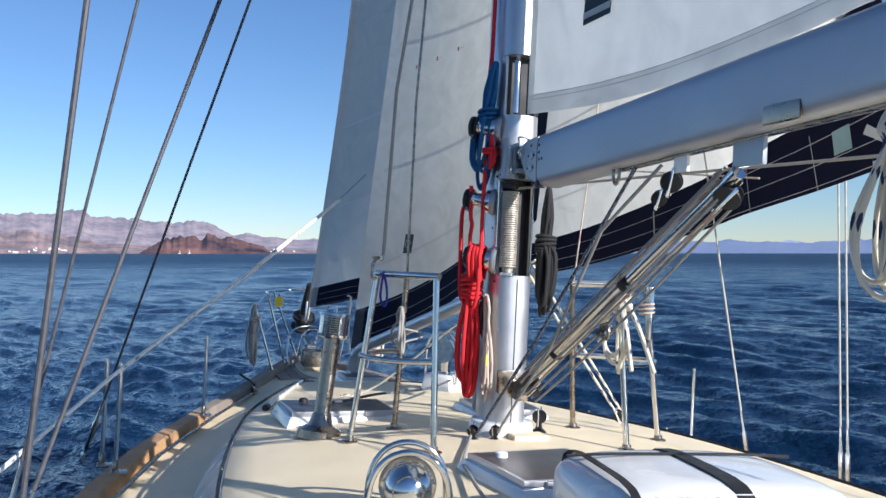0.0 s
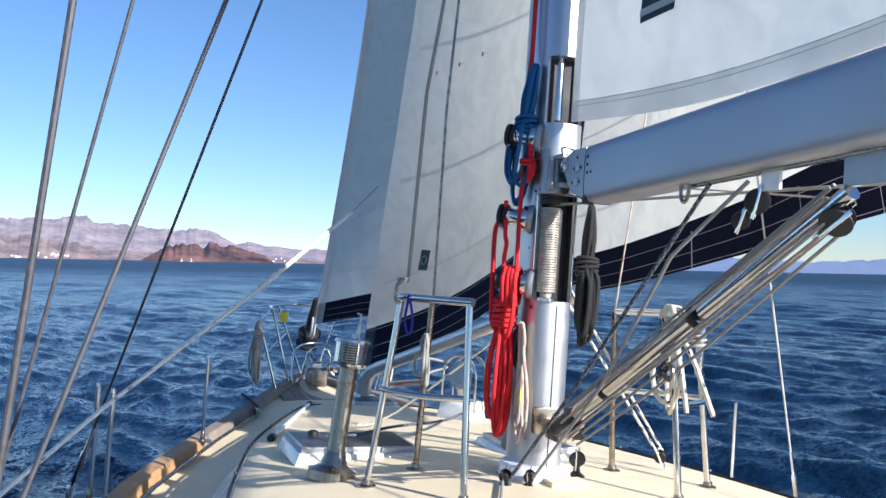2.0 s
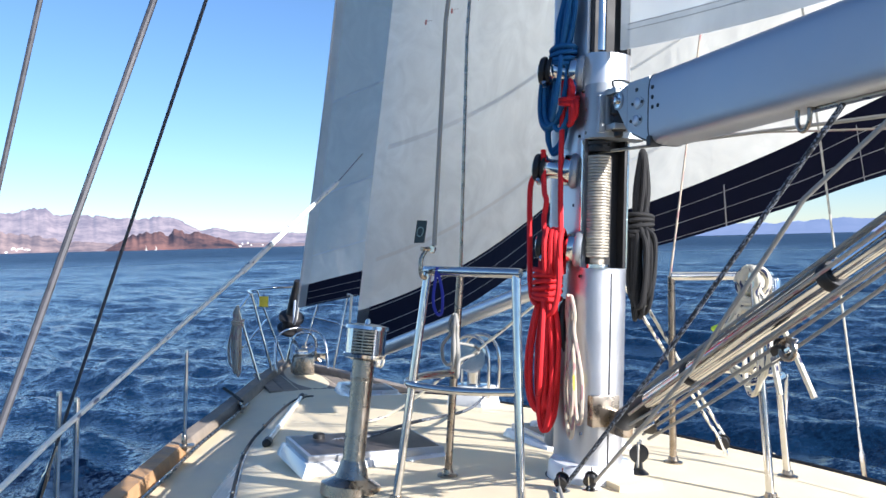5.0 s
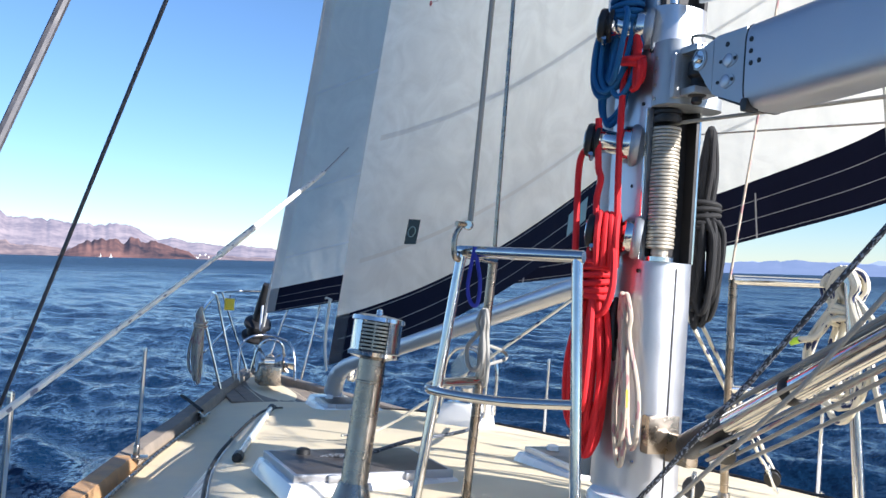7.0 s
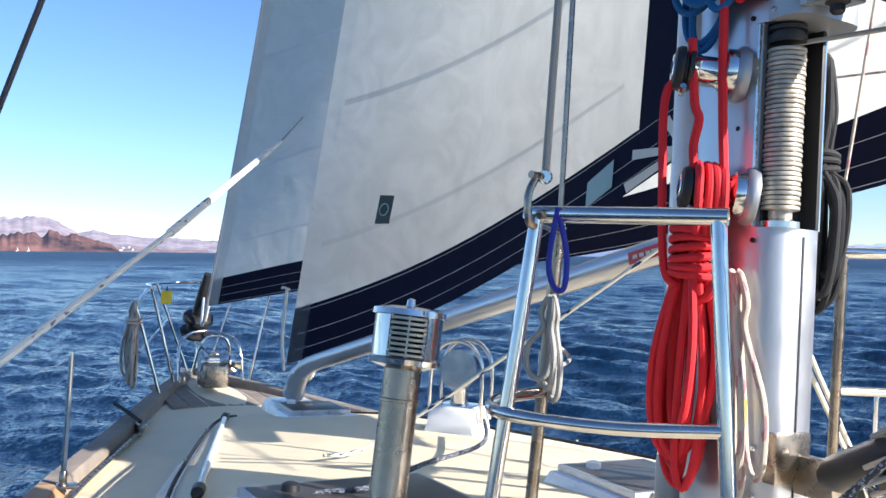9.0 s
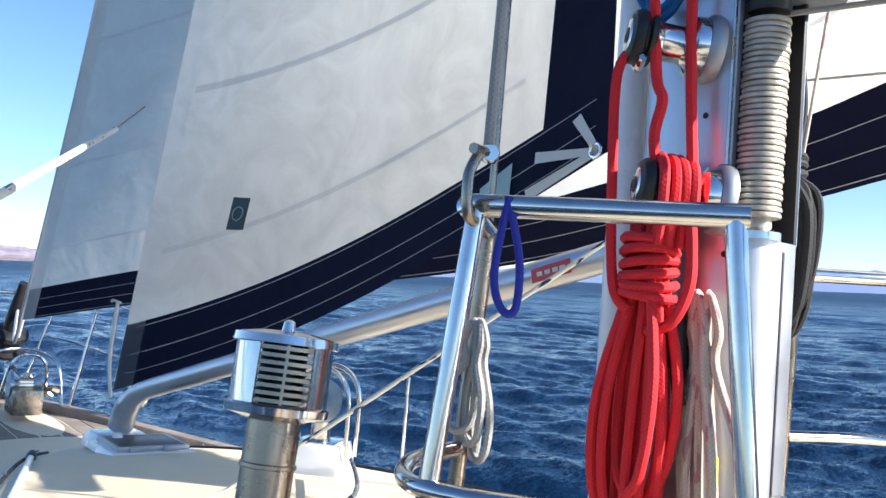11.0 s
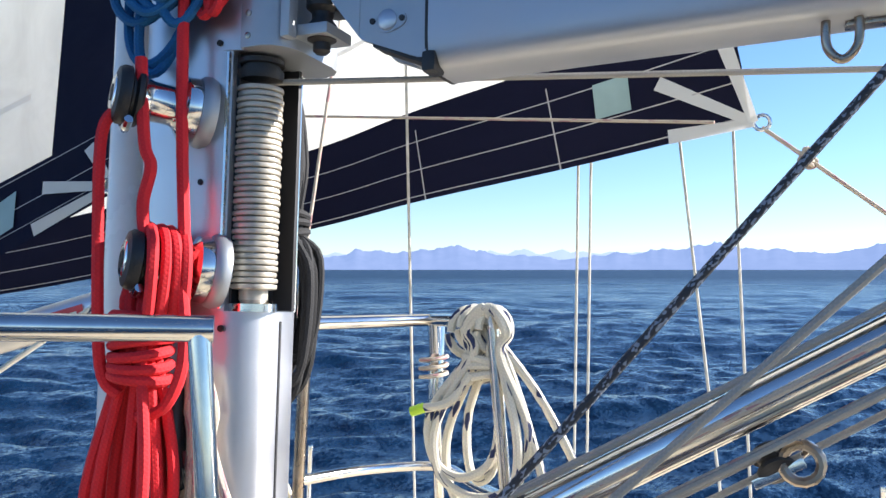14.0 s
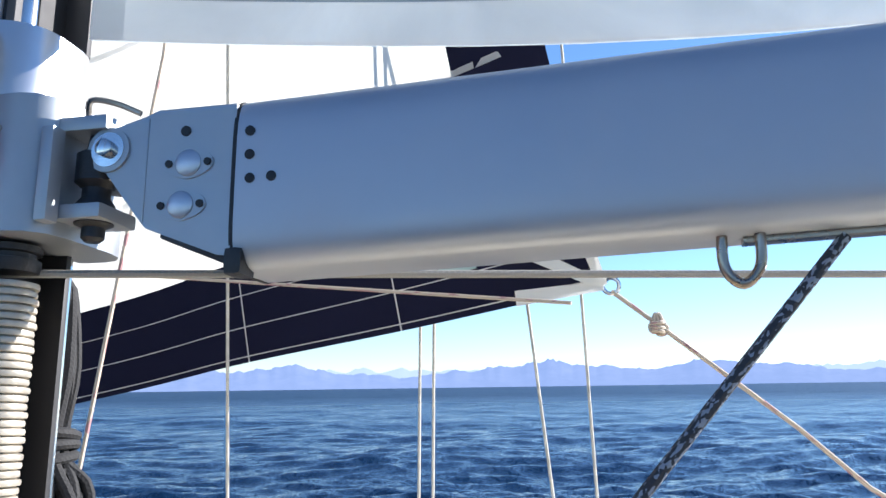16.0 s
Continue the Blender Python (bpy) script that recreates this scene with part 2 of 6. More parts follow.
TAPE = cloth_material("sail_tape", (0.74, 0.73, 0.68), 0.2, 0.2, stain_amount=0.3)
NAVY = cloth_material("navy_sun_strip", (0.005, 0.0055, 0.02), 0.04, 0.3, stain=(0.012, 0.012, 0.035), stain_amount=0.3)
THREAD = material("white_thread", (0.5, 0.48, 0.46), 0.8)
PATCH = material("dark_green_patch", (0.015, 0.03, 0.03), 0.5)
PATCH_PALE = material("pale_green_patch", (0.3, 0.42, 0.4), 0.6)
RED_PLASTIC = material("red_label", (0.5, 0.03, 0.03), 0.4)
RED = rope_material("red_braid", (0.68, 0.014, 0.02))
BLUE = rope_material("blue_braid", (0.012, 0.11, 0.28))
BLUE_CORD = rope_material("blue_cord", (0.02, 0.03, 0.3))
GREY_ROPE = rope_material("grey_braid", (0.32, 0.31, 0.28))
CREAM_ROPE = rope_material("cream_braid", (0.5, 0.43, 0.34), (0.35, 0.2, 0.2), 0.2)
WHITE_ROPE = rope_material("white_braid", (0.82, 0.8, 0.74), (0.2, 0.2, 0.25), 0.05)
FLECK_ROPE = rope_material("white_flecked_braid", (0.68, 0.63, 0.5), (0.02, 0.03, 0.09), 0.16)
DARK_ROPE = rope_material("dark_flecked_braid", (0.035, 0.038, 0.045), (0.24, 0.27, 0.32), 0.3, fleck_size=(140, 260))
BLACK_ROPE = rope_material("black_braid", (0.012, 0.012, 0.013))
LIME = material("lime_whipping", (0.5, 0.75, 0.03), 0.6)
YELLOW = material("yellow_whipping", (0.7, 0.55, 0.03), 0.6)
DRUM_ROPE = material("furling_line_wound", (0.42, 0.38, 0.31), 0.42, 0.35, vary=0.25, scale=30, dirt=(0.2, 0.17, 0.13), dirt_amount=0.6)
DRUM_PALE = material("pale_stay_cover", (0.5, 0.48, 0.42), 0.7, vary=0.2, scale=30)
WIRE = material("rigging_wire", (0.075, 0.075, 0.085), 0.6, 0.25, vary=0.3, scale=40)
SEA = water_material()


# ---- building helpers ----
HEEL = pose(0, 0, 0, 0, 3.0, 0)
UNHEEL = HEEL.inverted()
BASE, BOAT = {}, []


def B(x, y, z):
    """A place in the level world, in the yacht's own heeled frame."""
    return UNHEEL @ Vector((x, y, z))


def thing(name, base=(0, 0, 0), label="", category="", group="", kind=""):
    ob = new(name)
    ob.empty_display_size = 0.1
    ob.location = base
    BASE[ob] = Vector(base)
    BOAT.append(ob)
    return tagged(ob, label, category, group, kind)


def mesh_data(name, geo, mat, smooth=True, angle=40):
    verts, faces, uvs = geo if len(geo) == 3 else (*geo, None)
    me = bpy.data.meshes.new(name)
    me.from_pydata([tuple(v) for v in verts], [], [tuple(f) for f in faces])
    if uvs is not None:
        layer = me.uv_layers.new(name="UVMap")
        flat = np.array([uvs[i] for f in faces for i in f], dtype=np.float32)
        layer.data.foreach_set("uv", flat.ravel())
    me.materials.append(mat)
    if smooth:
        me.polygons.foreach_set("use_smooth", [True] * len(me.polygons))
        me.set_sharp_from_angle(angle=radians(angle))
    me.update()
    return me


def part(name, geo, mat, parent, label="", smooth=True, angle=40):
    base = BASE[parent]
    geo = ([Vector(v) - base for v in geo[0]], *geo[1:])
    ob = new(name, mesh_data(name, geo, mat, smooth, angle))
    ob.parent = parent
    BASE[ob] = base
    if label:
        ob["label"] = label
    return ob


def single(name, geo, mat, label="", category="", group="", kind="", smooth=True, angle=40, boat=True):
    ob = new(name, mesh_data(name, geo, mat, smooth, angle))
    BASE[ob] = Vector((0, 0, 0))
    if boat:
        BOAT.append(ob)
    return tagged(ob, label, category, group, kind)


def join(*geos):
    verts, faces, uvs = [], [], []
    for g in geos:
        k = len(verts)
        verts += [Vector(v) for v in g[0]]
        faces += [[i + k for i in f] for f in g[1]]
        uvs += list(g[2]) if len(g) == 3 and g[2] is not None else [(0, 0)] * len(g[0])
    return verts, faces, uvs


def curve(points, steps=8, closed=False):
    """A smooth line through the points."""
    p = [Vector(q) for q in points]
    n = len(p)
    if n < 3:
        return p
    out = []
    for i in range(n if closed else n - 1):
        a, b, c, d = (p[(i + k) % n] if closed else p[min(max(i + k, 0), n - 1)] for k in (-1, 0, 1, 2))
        for s in range(steps):
            t = s / steps
            out.append(0.5 * (2 * b + (c - a) * t + (2 * a - 5 * b + 4 * c - d) * t * t + (3 * b - a - 3 * c + d) * t**3))
    if not closed:
        out.append(p[-1])
    return out


def tube(points, r, n=10, closed=False, steps=0, flat=1.0):
    """A round bar or rope along a line; r may be a list. UV: metres along it and round it."""
    p = curve(points, steps, closed) if steps else [Vector(q) for q in points]
    m = len(p)
    rs = [r] * m if not isinstance(r, (list, tuple)) else [r[min(len(r) - 1, round(i * (len(r) - 1) / max(1, m - 1)))] for i in range(m)]
    verts, faces, uvs = [], [], []
    up, run = None, 0.0
    for i in range(m):
        way = (p[(i + 1) % m] - p[i - 1]) if closed or 0 < i < m - 1 else (p[1] - p[0] if i == 0 else p[-1] - p[-2])
        way = way.normalized() if way.length > 1e-9 else Vector((0, 0, 1))
        if up is None:
            up = way.orthogonal().normalized()
        up = (up - way * up.dot(way))
        up = up.normalized() if up.length > 1e-6 else way.orthogonal().normalized()
        side = way.cross(up)
        if i:
            run += (p[i] - p[i - 1]).length
        for k in range(n):
            a = 2 * math.pi * k / n
            verts.append(p[i] + (up * math.cos(a) + side * math.sin(a) * flat) * rs[i])
            uvs.append((run, rs[i] * 2 * math.pi * k / n))
    for i in range(m if closed else m - 1):
        j = (i + 1) % m
        for k in range(n):
            faces.append((i * n + k, i * n + (k + 1) % n, j * n + (k + 1) % n, j * n + k))
    if not closed:
        faces += [tuple(range(n))[::-1], tuple(range((m - 1) * n, m * n))]
    return verts, faces, uvs


def lathe(profile, base, axis=(0, 0, 1), n=28):
    """A turned shape: (radius, height) pairs along the axis from base."""
    axis, base = Vector(axis).normalized(), Vector(base)
    u = axis.orthogonal().normalized()
    v = axis.cross(u)
    verts, faces = [], []
    for r, h in profile:
        for k in range(n):
            a = 2 * math.pi * k / n
            verts.append(base + axis * h + (u * math.cos(a) + v * math.sin(a)) * max(r, 1e-4))
    for i in range(len(profile) - 1):
        for k in range(n):
            faces.append((i * n + k, i * n + (k + 1) % n, (i + 1) * n + (k + 1) % n, (i + 1) * n + k))
    faces += [tuple(range(n))[::-1], tuple(range((len(profile) - 1) * n, len(profile) * n))]
    return verts, faces


def box(centre, size, bevel=0.004, turn=None, taper=1.0):
    """A bevelled block; taper narrows its top; turn: a rotation matrix."""
    bm = bmesh.new()
    bmesh.ops.create_cube(bm, size=1)
    for v in bm.verts:
        k = taper if v.co.z > 0 else 1.0
        v.co = Vector((v.co.x * size[0] * k, v.co.y * size[1] * k, v.co.z * size[2]))
    if bevel:
        bmesh.ops.bevel(bm, geom=bm.edges[:], offset=bevel, segments=2, profile=0.7, affect="EDGES")
    if turn is not None:
        bmesh.ops.transform(bm, matrix=turn.to_4x4(), verts=bm.verts)
    bm.verts.index_update()
    geo = ([v.co + Vector(centre) for v in bm.verts], [[v.index for v in f.verts] for f in bm.faces])
    bm.free()
    return geo


def prism(outline, z0, z1):
    """A closed outline in x, y carried from z0 to z1."""
    n = len(outline)
    verts = [Vector((x, y, z)) for z in (z0, z1) for x, y in outline]
    return verts, [(i, (i + 1) % n, n + (i + 1) % n, n + i) for i in range(n)] + [tuple(range(n))[::-1], tuple(range(n, 2 * n))]


def grid(rows):
    """A sheet from rows of places, all of one length."""
    n = len(rows[0])
    verts = [Vector(v) for row in rows for v in row]
    return verts, [(i * n + k, i * n + k + 1, (i + 1) * n + k + 1, (i + 1) * n + k) for i in range(len(rows) - 1) for k in range(n - 1)]


def thick(geo, d):
    """A sheet given a thickness d along its normals."""
    bm = bmesh.new()
    vs = [bm.verts.new(v) for v in geo[0]]
    for f in geo[1]:
        bm.faces.new([vs[i] for i in f])
    bm.normal_update()
    bmesh.ops.solidify(bm, geom=bm.faces[:], thickness=d)
    bm.verts.index_update()
    out = ([v.co.copy() for v in bm.verts], [[v.index for v in f.verts] for f in bm.faces])
    bm.free()
    return out


def lerp_at(table, y):
    """A smooth value from a short table of (y, value)."""
    ys, vs = [a for a, _ in table], [b for _, b in table]
    return float(np.interp(y, ys, vs))


# ---- sea, hills ----
SEA_Z = -1.75


def sea():
    rng = np.random.default_rng(4)
    radii = np.concatenate([np.linspace(0.5, 30, 200), np.geomspace(30.2, 170, 230), np.geomspace(171, 1500, 230), np.geomspace(1530, 4700, 30)])
    angles = np.concatenate([np.radians(np.linspace(-60, 120, 900)), np.radians(np.linspace(121.5, 298.5, 119))])
    a, r = np.meshgrid(angles, radii)
    x, y = -1.5 + r * np.sin(a), -2 + r * np.cos(a)
    h = np.zeros_like(x)
    step, turn = np.gradient(radii)[:, None], np.gradient(angles)[None, :]
    for k in range(60):
        length = 0.45 * 8 ** rng.random() if k < 44 else 4.0 * 6 ** rng.random()
        way = 0.55 + rng.normal(0, 0.6)
        steep = 0.0115 if k < 44 else 0.0035
        n = 2 * np.pi / length
        fade = np.clip(1.6 - 4 * step / length, 0, 1) * np.clip(1.6 - 3.2 * r * turn / length, 0, 1)
        ph = n * (x * np.cos(way) + y * np.sin(way)) + rng.random() * 6.28
        h += fade * steep * length * (1 - 2 * np.sqrt(np.sin(ph / 2) ** 2 + 0.05))
    verts = np.stack([x, y, SEA_Z + h], -1).reshape(-1, 3)
    n, m = len(angles), len(radii)
    i, k = np.meshgrid(np.arange(m - 1), np.arange(n), indexing="ij")
    kk = (k + 1) % n
    quads = np.stack([i * n + k, i * n + kk, (i + 1) * n + kk, (i + 1) * n + k], -1).reshape(-1, 4)
    me = bpy.data.meshes.new("water")
    me.from_pydata(verts.tolist(), [], quads[:, ::-1].tolist())
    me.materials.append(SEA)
    me.polygons.foreach_set("use_smooth", [True] * len(me.polygons))
    return tagged(new("water", me), "dark blue choppy sea with small wind waves", "sea", kind="structure")


def hills(name, label, dist, start, end, profile, mat, depth, rough, seed, parts=320):
    """A range of hills on the horizon between two headings (degrees right of ahead). profile: (share, height in degrees)."""
    rows = []
    for k in range(9):
        row = []
        for i in range(parts + 1):
            s = i / parts
            az = radians(start + (end - start) * s)
            top = lerp_at(profile, s)
            ridge = 1 + rough * (noise.fractal(Vector((s * (end - start) * 0.8, seed, 0)), 0.9, 2.0, 6) + 0.35 * noise.noise(Vector((s * (end - start) * 4.5, seed, 3))))
            up = (k / 8) ** 0.8
            gully = 1 + 0.16 * noise.fractal(Vector((s * 40, seed + 5, k * 0.7)), 0.8, 2, 4) * (1 - up) * (up > 0)
            d = dist + depth * (k / 8) * gully
            z = SEA_Z - 2 + (dist * math.tan(radians(max(0.02, top * ridge))) + 2) * up * (1 if k == 8 else gully)
            row.append((d * math.sin(az), d * math.cos(az), z))
        rows.append(row)
    return single(name, grid(rows), mat, label, "hills", kind="structure", boat=False, angle=180)


sea()
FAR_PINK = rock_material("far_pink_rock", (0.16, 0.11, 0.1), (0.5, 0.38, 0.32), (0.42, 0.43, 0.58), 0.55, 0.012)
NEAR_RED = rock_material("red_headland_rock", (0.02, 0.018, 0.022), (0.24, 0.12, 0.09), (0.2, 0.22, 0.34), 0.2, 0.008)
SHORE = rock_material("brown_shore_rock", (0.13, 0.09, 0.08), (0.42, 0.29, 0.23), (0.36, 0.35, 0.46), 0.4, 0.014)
# the blue here is haze, put into both rock colours and glow
HAZE_BLUE = rock_material("haze_blue_hills", (0.08, 0.09, 0.12), (0.16, 0.16, 0.2), (0.32, 0.42, 0.67), 0.72, 0.01)
HAZE_FAINT = rock_material("haze_faint_hills", (0.14, 0.15, 0.2), (0.2, 0.2, 0.24), (0.5, 0.6, 0.82), 0.85, 0.01)
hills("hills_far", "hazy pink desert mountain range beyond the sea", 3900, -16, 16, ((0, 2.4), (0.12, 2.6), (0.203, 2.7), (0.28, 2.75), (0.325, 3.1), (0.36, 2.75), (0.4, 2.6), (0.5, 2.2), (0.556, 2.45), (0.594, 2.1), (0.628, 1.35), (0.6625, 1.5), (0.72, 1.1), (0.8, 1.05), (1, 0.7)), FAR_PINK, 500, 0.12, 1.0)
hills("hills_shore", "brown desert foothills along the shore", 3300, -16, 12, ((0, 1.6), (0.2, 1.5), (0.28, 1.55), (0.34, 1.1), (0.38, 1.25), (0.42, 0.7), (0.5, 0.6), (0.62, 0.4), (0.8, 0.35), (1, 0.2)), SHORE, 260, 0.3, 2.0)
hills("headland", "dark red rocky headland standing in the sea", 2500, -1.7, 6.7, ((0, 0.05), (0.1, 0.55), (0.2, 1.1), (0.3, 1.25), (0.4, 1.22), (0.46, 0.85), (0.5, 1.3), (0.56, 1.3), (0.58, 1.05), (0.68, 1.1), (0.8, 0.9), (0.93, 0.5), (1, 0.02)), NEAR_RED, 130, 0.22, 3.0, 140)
hills("hills_starboard", "low hills far across the sea, blue-grey with painted-in haze", 4000, 14, 114, tuple(((a - 14) / 100, h) for a, h in ((14, 0.6), (30, 0.8), (37, 0.9), (41, 0.7), (45, 0.95), (55, 0.6), (58.5, 0.85), (60.7, 1.4), (63.4, 1.25), (65.3, 1.5), (67.8, 1.75), (70, 1.1), (73, 1.0), (74.5, 0.7), (77.5, 1.15), (79, 1.1), (80.3, 1.4), (82.5, 1.5), (84.8, 1.85), (87.2, 1.4), (89.5, 1.25), (91.5, 1.1), (94, 1.7), (96, 1.6), (98, 1.35), (100, 1.25), (103, 0.8), (108, 1.0), (114, 0.8))), HAZE_BLUE, 300, 0.2, 4.0, 520)
hills("hills_faint", "faint hazy hills on the far horizon", 4300, 10, 130, ((0, 0.5), (0.3, 0.8), (0.5, 1.3), (0.7, 1.0), (0.85, 1.4), (1, 1.0)), HAZE_FAINT, 200, 0.25, 7.0, 420)

# ---- hull and deck ----
BEAM = ((-8.5, 2.1), (-6, 2.45), (-3, 2.5), (-1, 2.42), (0.5, 2.2), (1.5, 1.98), (3.0, 1.52), (4.4, 1.04), (5.4, 0.7), (6.2, 0.42), (6.9, 0.16), (7.3, 0.03))
EDGE = ((-6.2, 1.62), (-3, 1.62), (-1, 1.58), (0, 1.46), (0.7, 1.34), (1.3, 1.24), (2, 1.02), (2.8, 0.76), (3.4, 0.55), (3.9, 0.32), (4.15, 0.05))
ROOF_Z = ((-6.2, 0.08), (-1, 0.045), (0, 0.03), (1.3, -0.05), (2.5, -0.12), (3.5, -0.2), (4.15, -0.34))
DECK_Z = ((-8.5, -0.47), (-1, -0.48), (2, -0.49), (4, -0.5), (7.3, -0.46))


def smooth_at(table, y):
    return sum(lerp_at(table, y + d) for d in (-0.35, -0.18, 0, 0.18, 0.35)) / 5


def hull():
    ys = np.linspace(-8.5, 7.3, 80)
    rows = []
    for y in ys:
        b, z = lerp_at(BEAM, y), lerp_at(DECK_Z, y)
        rows.append([(s * b * k, y, z + h) for s, k, h in ((-1, 0.25, -1.9), (-1, 0.75, -1.5), (-1, 0.96, -0.8), (-1, 1.0, -0.3), (-1, 1.0, -0.03), (1, 1.0, -0.03), (1, 1.0, -0.3), (1, 0.96, -0.8), (1, 0.75, -1.5), (1, 0.25, -1.9))])
    single("hull", grid([r[::-1] for r in rows]), WHITE, "white glassfibre sailing yacht hull", "hull", kind="structure")
    rows = []
    for y in ys:
        b, z = lerp_at(BEAM, y) - 0.02, lerp_at(DECK_Z, y)
        rows.append([(b * k, y, z + 0.05 * (1 - k * k)) for k in np.linspace(-1, 1, 15)])
    single("deck", grid(rows), GELCOAT, "cream non-skid side deck and foredeck", "deck", kind="structure", angle=180)


def coachroof():
    rows, sides = [], {-1: [], 1: []}
    for y in np.linspace(-6.2, 4.15, 90):
        e = smooth_at(EDGE, y)
        zc, zd = smooth_at(ROOF_Z, y), lerp_at(DECK_Z, y) + 0.005
        ze = max(zc - 0.11 * (e / 1.5) ** 2, zd + 0.02)
        foot = e + 0.25 * min(1, e / 0.7)
        row = [(-foot, y, zd), (-foot + 0.05, y, zd + 0.12 * (ze - zd) / 0.4)]
        row += [(-e - 0.045, y, ze - 0.075), (-e - 0.02, y, ze - 0.025)]
        row += [(e * k, y, zc - (zc - ze) * k * k) for k in np.linspace(-1, 1, 21)]
        row += [(-q[0], q[1], q[2]) for q in row[:4][::-1]]
        rows.append(row)
    ob = single("coachroof", grid(rows), GELCOAT, "cream non-skid coachroof with glossy white sides", "coachroof", kind="structure", angle=180)
    ob.data.materials.append(WHITE)
    n = len(rows[0]) - 1
    for i, p in enumerate(ob.data.polygons):
        if i % n < 4 or i % n >= n - 4:
            p.material_index = 1
    end = [rows[0], [(x, y - 0.02, -0.6) for x, y, z in rows[0]]]
    single("coachroof_bulkhead", grid(end), WHITE, "white after end of the coachroof", "bulkhead", kind="structure")
    # low grab rail along the port and starboard edge of the roof
    for s in (-1, 1):
        line = []
        for y in np.linspace(-5.8, 3.75, 70):
            e = smooth_at(EDGE, y)
            zc = smooth_at(ROOF_Z, y)
            line.append((s * (e + 0.02), y, zc - 0.11 * (e / 1.5) ** 2 + 0.004))
        rail = thing("edge_track", line[35], "dark alloy track along the edge of the coachroof", "track", "deck edge tracks")
        part("track", tube(line, 0.009, 8), DARK, rail)
        for i in range(2, 70, 6):
            part("bolt", lathe(((0.008, 0), (0.008, 0.006), (0.004, 0.009)), Vector(line[i]) + Vector((0, 0, 0.013)), n=8), STEEL, rail, "steel bolt head")


def roof_z(x, y):
    e = smooth_at(EDGE, y)
    zc = smooth_at(ROOF_Z, y)
    return zc - 0.11 * (x / 1.5) ** 2


def toe_rails():
    for s in (-1, 1):
      for y0, y1, mat, label in ((-8.4, 2.78, TEAK, "varnished teak capping along the bulwark"), (2.785, 7.1, TEAK_GREY, "bare weathered capping along the bow bulwark")):
        rows = []
        for y in np.linspace(y0, y1, 70):
            b, z = lerp_at(BEAM, y), lerp_at(DECK_Z, y)
            w = 0.1
            rows.append([(s * q, y, z + h) for q, h in ((b + 0.02, -0.06), (b + 0.02, 0.085), (b + 0.008, 0.098), (b - w, 0.098), (b - w - 0.012, 0.085), (b - w - 0.03, 0.0), (b - w - 0.03, -0.03))])
        rows = rows if s > 0 else [r[::-1] for r in rows]
        single("toe_rail", grid(rows), mat, label, "toe rail", "teak cap rails", "structure")
      line = [(s * (lerp_at(BEAM, y) - 0.17), y, lerp_at(DECK_Z, y) + 0.045) for y in np.linspace(-3, 4.6, 50)]
      tr = thing("genoa_track", line[25], "long narrow alloy sheet track beside the cap rail", "track", "sheet tracks")
      part("rail", tube(line, 0.013, 6), OLD_STEEL, tr)


hull()
coachroof()
toe_rails()


def village():
    rnd = random.Random(6)
    geos = []
    for k in range(30):
        az = radians(rnd.choice((rnd.uniform(5.2, 8.2), rnd.uniform(-9.5, -5.5))))
        d, w, h = rnd.uniform(3120, 3260), rnd.uniform(4, 10), rnd.uniform(3, 6)
        x, y = d * math.sin(az), d * math.cos(az)
        geos.append(box((x, y, SEA_Z + 3 + rnd.uniform(0, 16)), (w, w, h), 0))
    single("village", join(*geos), WHITE, "scattered white houses along the far shore", "houses", kind="stuff", boat=False, smooth=False)


def far_sailboat(az, d):
    x, y = d * math.sin(radians(az)), d * math.cos(radians(az))
    t = thing("far_sailboat", (x, y, SEA_Z), "tiny white sailing boat far off under the headland", "sailboat", "far boats")
    BOAT.remove(t)
    part("boat_hull", box((x, y, SEA_Z + 0.7), (7, 2.2, 1.3), 0.3), WHITE, t)
    part("boat_mast", tube([(x, y, SEA_Z + 1), (x, y, SEA_Z + 11)], 0.12, 6), ALLOY, t)
    part("boat_sail", thick(grid([[(x + 0.2, y, SEA_Z + 2), (x + 3.2, y, SEA_Z + 2)], [(x + 0.2, y, SEA_Z + 10.5), (x + 0.4, y, SEA_Z + 10.5)]]), 0.05), TAPE, t, smooth=False)


village()
far_sailboat(1.35, 2300)
far_sailboat(0.75, 2380)

# ---- mast and boom ----
MX, MY = 0.02, -0.15


def mast_outline(grow=0.0):
    pts = []
    for k in range(40):
        a = 2 * math.pi * k / 40
        c, s = math.cos(a), math.sin(a)
        pts.append((MX + (0.115 + grow) * math.copysign(abs(c) ** 0.62, c), MY + (0.17 + grow) * math.copysign(abs(s) ** 0.7, s)))
    return pts


def cut_outline():
    """The mast's section where the furling gear shows: its port after quarter is open."""
    pts = [p for p in mast_outline() if not (p[1] < MY - 0.09 and p[0] < MX + 0.085)]
    k = max(range(len(pts)), key=lambda i: (Vector(pts[i]) - Vector(pts[i - 1])).length)
    return pts[:k] + [(MX + 0.078, pts[k - 1][1] + 0.0) if pts[k - 1][1] < MY - 0.09 else (MX - 0.1, MY - 0.1), (MX + 0.072, MY - 0.1)] + pts[k:]


